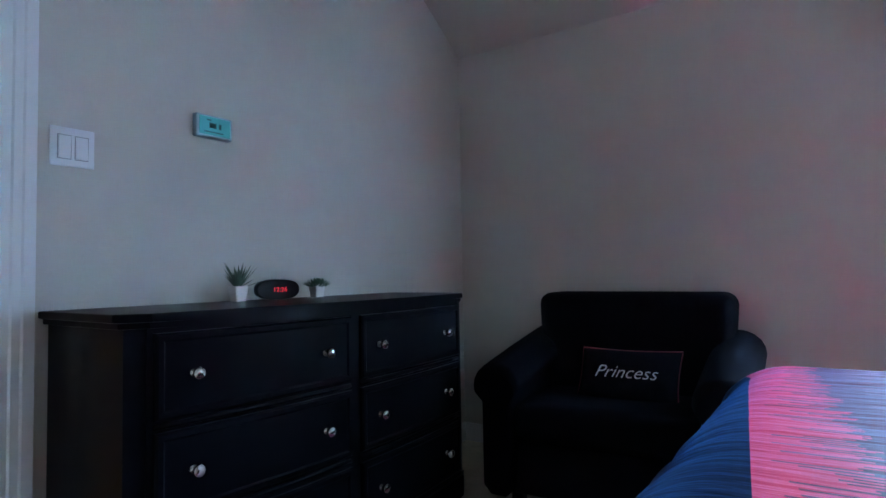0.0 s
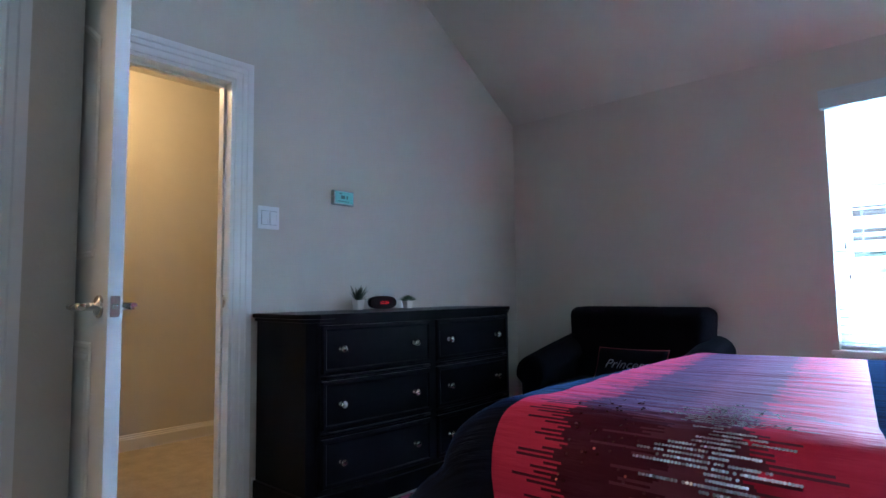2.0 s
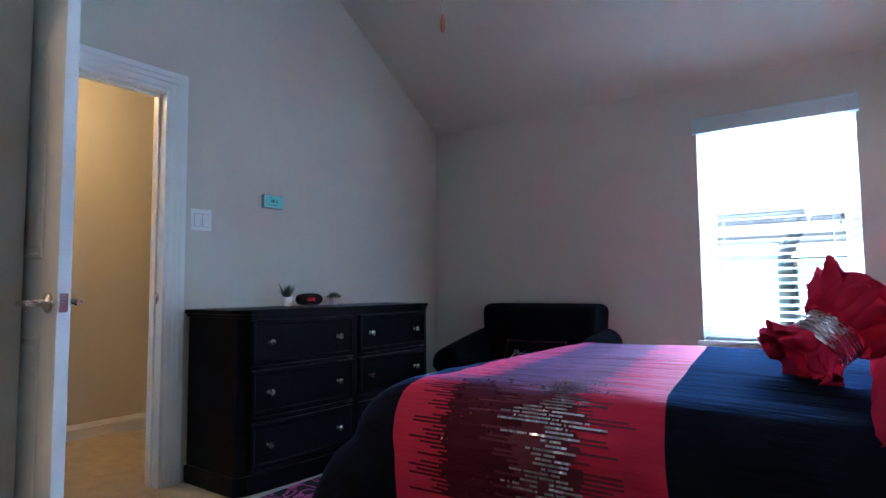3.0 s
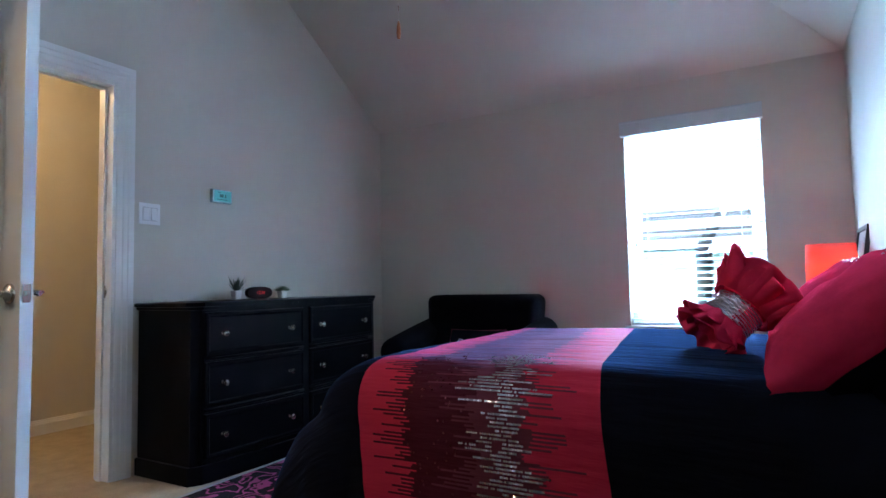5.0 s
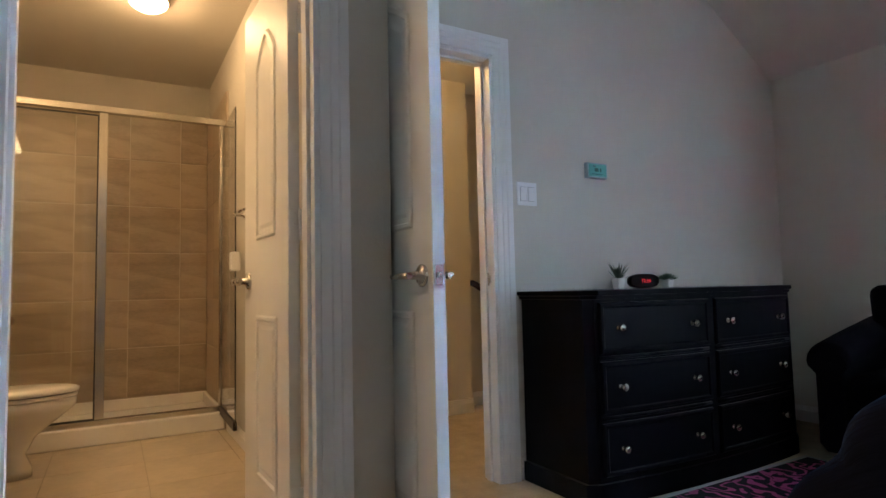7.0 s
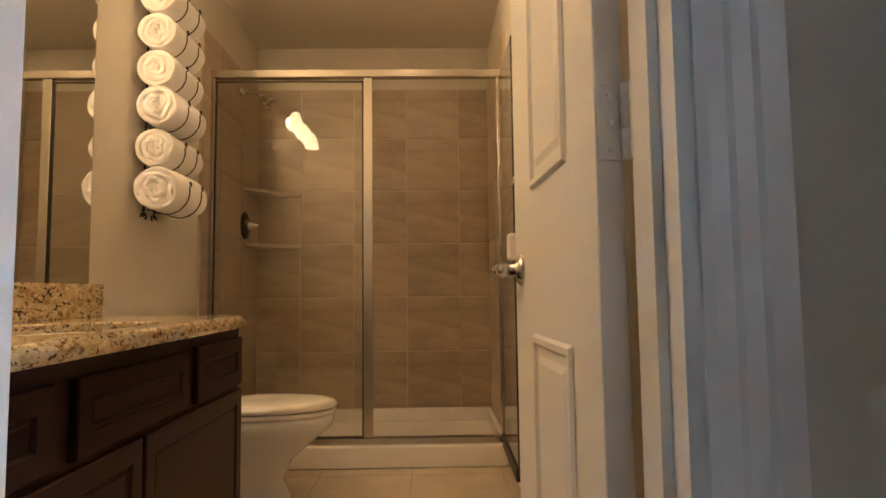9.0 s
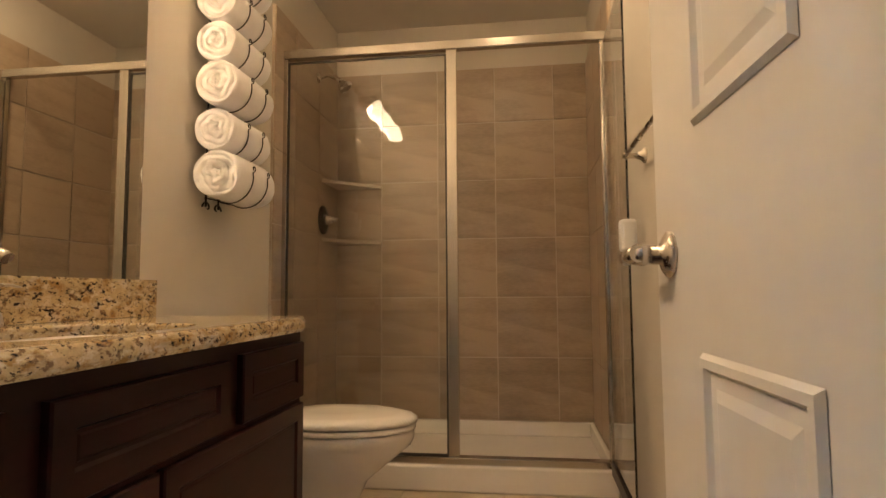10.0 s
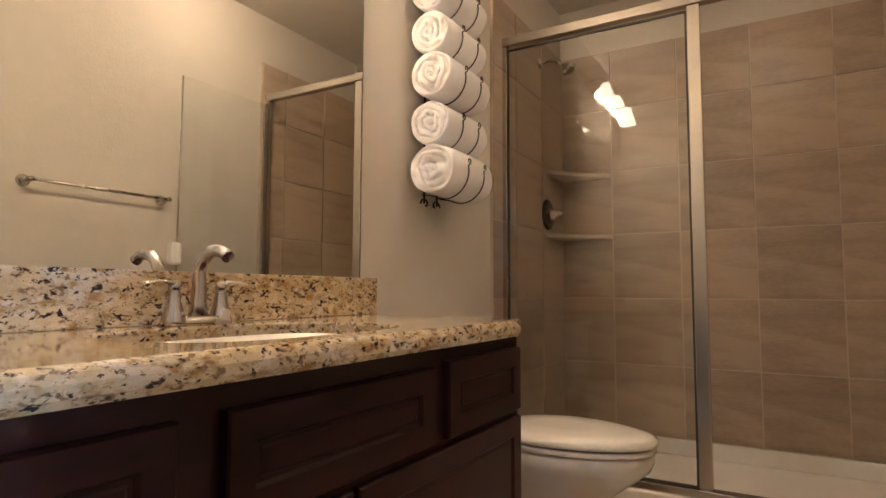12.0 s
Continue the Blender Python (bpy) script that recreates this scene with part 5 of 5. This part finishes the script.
def egg(k, s, n=40, back=-1.60, frontp=-1.035, half=0.185):
    a = 2 * math.pi * k / n
    mid = -1.36
    y = math.sin(a)
    yy = mid + (frontp - mid) * y if y > 0 else mid + (mid - back) * 0.82 * y
    return TX + half * s * math.copysign(abs(math.cos(a)) ** 0.9, math.cos(a)), mid + (yy - mid) * s


def stack(levels, n=40, smooth=True):
    bm = B()
    rings = [[bm.verts.new((TX + (egg(k, s)[0] - TX) * wx, egg(k, s)[1] + dy, z)) for k in range(n)] for s, wx, dy, z in levels]
    for a, b in zip(rings, rings[1:]):
        for k in range(n):
            bm.faces.new((a[k], a[(k + 1) % n], b[(k + 1) % n], b[k])).smooth = smooth
    bm.faces.new(rings[0][::-1])
    bm.faces.new(rings[-1])
    return bm


part("bowl", stack([(0.60, 0.85, -0.06, 0.009), (0.60, 0.85, -0.06, 0.05), (0.54, 0.80, -0.07, 0.12), (0.60, 0.82, -0.05, 0.20), (0.80, 0.95, -0.02, 0.28), (0.95, 1.0, 0, 0.335), (0.99, 1.0, 0, 0.36), (0.99, 1.0, 0, 0.385), (0.96, 1.0, 0, 0.392)]), PORCELAIN, toi)
part("seat", stack([(0.97, 1.02, 0, 0.3935), (1.0, 1.02, 0.004, 0.398), (1.0, 1.02, 0.004, 0.411), (0.98, 1.02, 0.002, 0.4145)]), PORCELAIN, toi)
part("lid", stack([(0.97, 1.03, 0, 0.418), (1.01, 1.03, 0.006, 0.421), (1.01, 1.03, 0.006, 0.434), (0.96, 1.03, 0.002, 0.445), (0.80, 1.0, 0.0, 0.452), (0.4, 1.0, 0, 0.455)]), PORCELAIN, toi)
part("tank", box(B(), TX - 0.215, TX + 0.215, BL + 0.012, BL + 0.20, 0.385, 0.72, 0.02, 3), PORCELAIN, toi, smooth=True)
part("tank_lid", box(B(), TX - 0.225, TX + 0.225, BL + 0.006, BL + 0.212, 0.721, 0.755, 0.01, 3), PORCELAIN, toi, smooth=True)
part("flush_lever", tube(B(), [(TX + 0.15, BL + 0.20, 0.66), (TX + 0.15, BL + 0.225, 0.66), (TX + 0.09, BL + 0.23, 0.655)], 0.006, 8), NICKEL, toi)

# ---- shower ----
pan = thing("shower_pan", "white acrylic shower pan with a raised curb", "shower pan", (-3.95, -1.05, 0))
SXF = -3.54
bm = B()
box(bm, SXF - 0.055, SXF + 0.045, BL + 0.019, BR - 0.019, 0.009, 0.125, 0.012, 3)
part("curb", bm, ACRYLIC, pan, smooth=False)
bm = B()
box(bm, BX + 0.020, SXF - 0.05, BL + 0.020, BR - 0.020, 0.009, 0.055)
part("basin", bm, ACRYLIC, pan)
for dims in ((BX + 0.0185, BX + 0.045, BL + 0.020, BR - 0.020, 0.0555, 0.139), (BX + 0.0455, SXF - 0.056, BL + 0.0185, BL + 0.045, 0.0555, 0.138), (BX + 0.0455, SXF - 0.056, BR - 0.045, BR - 0.0185, 0.0555, 0.138)):
    part("lip", box(B(), *dims, 0.008, 2), ACRYLIC, pan)
enc = thing("shower_enclosure", "framed glass shower enclosure in brushed nickel", "shower enclosure", (SXF, -1.05, 0.125))
P0, P1 = -0.970, -0.921
L0, R1 = BL + 0.019, BR - 0.030
part("header", box(B(), SXF - 0.022, SXF + 0.022, L0, BR - 0.001, 2.058, 2.101, 0.004), CHROMEFR, enc)
part("sill_track", box(B(), SXF - 0.025, SXF + 0.025, L0, BR - 0.019, 0.1255, 0.158, 0.004), CHROMEFR, enc)
part("post", box(B(), SXF - 0.018, SXF + 0.018, P0, P1, 0.1585, 2.0575, 0.003), CHROMEFR, enc)
part("wall_jamb", box(B(), SXF - 0.015, SXF + 0.015, L0, L0 + 0.022, 0.1585, 2.0575, 0.002), CHROMEFR, enc)
part("wall_jamb", box(B(), SXF - 0.015, SXF + 0.015, R1 - 0.022, R1 + 0.029, 0.1585, 2.0575, 0.002), CHROMEFR, enc)
SEAL = material("dark_seal", (0.03, 0.025, 0.02), 0.5)
fp = part("fixed_panel", box(B(), SXF - 0.003, SXF + 0.003, L0 + 0.028, P0 - 0.008, 0.166, 2.036), SHOWERGLASS, enc, "clear glass fixed panel")
fp.visible_shadow = False
bm = B()
box(bm, SXF - 0.006, SXF + 0.006, L0 + 0.0225, L0 + 0.0285, 0.159, 2.044)
box(bm, SXF - 0.006, SXF + 0.006, P0 - 0.0085, P0 - 0.0005, 0.159, 2.044)
box(bm, SXF - 0.006, SXF + 0.006, L0 + 0.029, P0 - 0.009, 2.036, 2.0445)
box(bm, SXF - 0.006, SXF + 0.006, L0 + 0.029, P0 - 0.009, 0.159, 0.1665)
part("seal", bm, SEAL, fp, "dark glazing seal")
# the glass door, swung out against the wall
gd = thing("shower_door", "framed glass shower door swung open beside the wall", "shower door", (SXF + 0.03, R1 - 0.02, 0.12))
gm = Matrix.Translation((SXF + 0.022, R1 - 0.012, 0)) @ Matrix.Rotation(radians(-1.0), 4, "Z")


def gpart(name, dims, mat, label="", bev=0.002):
    bm = box(B(), *dims, bev)
    bmesh.ops.transform(bm, matrix=gm, verts=bm.verts)
    return part(name, bm, mat, gd, label)


gl = gpart("glass", (0.026, 0.580, -0.003, 0.003, 0.165, 2.022), SHOWERGLASS, "clear glass", 0.0)
gl.visible_shadow = False
gpart("hinge_stile", (0.0, 0.026, -0.010, 0.010, 0.135, 2.040), CHROMEFR)
gpart("edge_seal", (0.5805, 0.586, -0.004, 0.004, 0.135, 2.022), SHOWERGLASS, "clear vinyl edge strip")
gpart("bottom_rail", (0.0265, 0.5795, -0.011, 0.011, 0.112, 0.1645), BRONZE, "dark bottom rail with a drip sweep")
gpart("pull", (0.575, 0.628, -0.034, 0.022, 1.035, 1.148), PLASTIC, "white plastic door pull", 0.012)

val = thing("shower_valve", "brushed nickel shower valve with a round plate and lever", "shower valve", (-4.12, BL + 0.02, 1.33))
vm = Matrix.Translation((-4.12, BL + 0.0185, 1.33)) @ Matrix.Rotation(radians(-90), 4, "X")
part("plate", lathe(B(), [(0, 0), (0.085, 0), (0.083, 0.008), (0.06, 0.012), (0, 0.012)], vm, 32), BRONZE, val)
part("handle", lathe(B(), [(0, 0.012), (0.034, 0.012), (0.030, 0.03), (0.022, 0.05), (0.012, 0.075), (0.006, 0.09), (0, 0.091)], vm, 20), NICKEL, val)
hd = thing("wall_shower", "brushed nickel shower head on a short curved arm", "shower head", (-3.97, BL + 0.02, 2.14))
part("flange", lathe(B(), [(0, 0), (0.028, 0), (0.024, 0.008), (0.01, 0.011), (0, 0.011)], Matrix.Translation((-4.02, BL + 0.0185, 2.15)) @ Matrix.Rotation(radians(-90), 4, "X"), 20), NICKEL, hd)
part("arm", tube(B(), [(-4.02, BL + 0.02, 2.15), (-4.02, BL + 0.08, 2.155), (-4.015, BL + 0.13, 2.135), (-4.01, BL + 0.16, 2.115)], 0.008, 10), NICKEL, hd)
part("rose", lathe(B(), [(0, 0.03), (0.012, 0.03), (0.016, 0.01), (0.030, -0.012), (0.040, -0.022), (0.040, -0.030), (0, -0.030)], Matrix.Translation((-4.005, BL + 0.172, 2.10)) @ Matrix.Rotation(radians(42), 4, "X"), 24), NICKEL, hd)
for z in (1.555, 1.205):
    sf = thing("corner_shelf", "stone corner shelf in the tiled shower", "shelf", (BX + 0.1, BL + 0.1, z), group="shower corner shelves")
    bm = B()
    bx, by = BX + 0.0182, BL + 0.0182
    pts = [(bx, by), (bx + 0.29, by), (bx + 0.28, by + 0.015), (bx + 0.015, by + 0.28), (bx, by + 0.29)]
    lo = [bm.verts.new((x, y, z)) for x, y in pts]
    hi = [bm.verts.new((x, y, z + 0.018)) for x, y in pts]
    bm.faces.new(lo[::-1])
    bm.faces.new(hi)
    for k in range(5):
        bm.faces.new((lo[k], lo[(k + 1) % 5], hi[(k + 1) % 5], hi[k]))
    part("slab", bm, GROUT, sf)

# ---- towel bar, towel rack ----
tb = thing("towel_bar", "brushed nickel towel bar on the beige wall", "towel bar", (-2.56, BR, 1.36))
for x in (-2.25, -2.87):
    part("post", lathe(B(), [(0, 0), (0.027, 0), (0.026, 0.006), (0.016, 0.014), (0.010, 0.030), (0.009, 0.060), (0.012, 0.064), (0.012, 0.076), (0, 0.078)], Matrix.Translation((x, BR - 0.0005, 1.36)) @ Matrix.Rotation(radians(90), 4, "X"), 20), NICKEL, tb)
part("bar", tube(B(), [(-2.25, BR - 0.068, 1.36), (-2.56, BR - 0.068, 1.36), (-2.87, BR - 0.068, 1.36)], 0.0075, 12), NICKEL, tb)

RACKX = -2.90
rack = thing("towel_rack", "black wrought-iron wall rack holding rolled towels", "towel rack", (RACKX, BL, 1.2))
for x in (RACKX - 0.05, RACKX + 0.04):
    part("upright", tube(B(), [(x, BL + 0.008, 1.225), (x, BL + 0.008, 2.19)], 0.004, 8), IRON, rack)
for s in (-1, 1):
    pts = [(RACKX + s * (0.035 + (0.034 - 0.004 * k) * math.cos(k * 0.6)), BL + 0.010, 1.222 + (0.026 - 0.003 * k) * math.sin(k * 0.6)) for k in range(8)]
    part("scroll", tube(B(), pts, 0.0035, 8), IRON, rack)
ROLL = 0.073


def rolled_towel(zc, seed, r, end):
    t = thing("rolled_towel", "white terry towel rolled up in the iron rack", "towel", (RACKX, BL + 0.02 + r, zc - r), group="rolled towels in the rack")
    yc = BL + 0.018 + r * 1.05
    n, half, pitch = 56, 0.152, 0.026
    bm = B()

    def point(x, rho, an):
        """A point of the roll: rho is the share of the radius, folded in a spiral at the ends."""
        swell = 1 + 0.055 * noise.noise((math.cos(an) * 1.2, math.sin(an) * 1.2 + x * 5, seed)) + 0.02 * noise.noise((math.cos(an) * 4, math.sin(an) * 4 + x * 22, seed))
        rr = r * rho * swell
        turn_ = (rr / pitch - an / (2 * math.pi) + 0.55 * noise.noise((math.cos(an) * 1.6, math.sin(an) * 1.6 + rr * 14, seed))) % 1.0
        groove = 0.013 * max(0.0, 1 - abs(turn_ - 0.5) / 0.17) if rho < 0.93 else 0.0
        mess = end * 0.011 * noise.noise((rr * math.cos(an) * 26, rr * math.sin(an) * 26, seed + 5)) * (1 - rho ** 4)
        side = 1 if x > 0 else -1
        inner = 0.0 if abs(x) < half - 1e-6 else 1.0
        return (RACKX + x + side * inner * (mess - groove + 0.006 * (1 - rho)), yc + rr * math.cos(an) * 1.03, zc + rr * math.sin(an))

    rows_ = [(-half, q) for q in (0.14, 0.30, 0.45, 0.6, 0.72, 0.82, 0.90, 0.955)] + [(-half + 0.004, 0.985), (-half + 0.014, 1.0)]
    rows_ += [(half * q, 1.0) for q in (-0.75, -0.5, -0.25, 0.0, 0.25, 0.5, 0.75)]
    rows_ += [(half - 0.014, 1.0), (half - 0.004, 0.985)] + [(half, q) for q in (0.955, 0.90, 0.85, 0.80, 0.75, 0.70, 0.65, 0.6, 0.55, 0.50, 0.45, 0.40, 0.35, 0.30, 0.25, 0.2, 0.14, 0.07)]
    rings = [[bm.verts.new(point(x, q, 2 * math.pi * k / n)) for k in range(n)] for x, q in rows_]
    for a, b in zip(rings, rings[1:]):
        for k in range(n):
            bm.faces.new((a[k], a[(k + 1) % n], b[(k + 1) % n], b[k])).smooth = True
    bm.faces.new(rings[0][::-1])
    bm.faces.new(rings[-1])
    part("roll", bm, TERRY, t)
    for x in (RACKX - 0.065, RACKX + 0.055):
        R_ = r + 0.007
        pts = [(x, BL + 0.009, zc - R_ * 0.75)] + [(x, yc + R_ * math.cos(a), zc + R_ * math.sin(a)) for a in np.linspace(-2.1, 0.20, 12)]
        cz, cy = zc + R_ * math.sin(0.20) + 0.011, yc + R_ * math.cos(0.20) + 0.004
        pts += [(x - 0.012 * (1 - k * 0.07) * math.sin(k * 0.75), cy, cz - 0.012 * (1 - k * 0.07) * math.cos(k * 0.75) + 0.003) for k in range(9)]
        part("hook", tube(B(), pts, 0.0023, 6), IRON, rack)


for k, (zc, r, end) in enumerate(((1.325, 0.086, 2.6), (1.488, 0.075, 1.0), (1.660, 0.080, 1.3), (1.812, 0.074, 1.0), (1.965, 0.074, 1.0), (2.115, 0.074, 0.8))):
    rolled_towel(zc, k * 1.7 + 0.4, r, end)
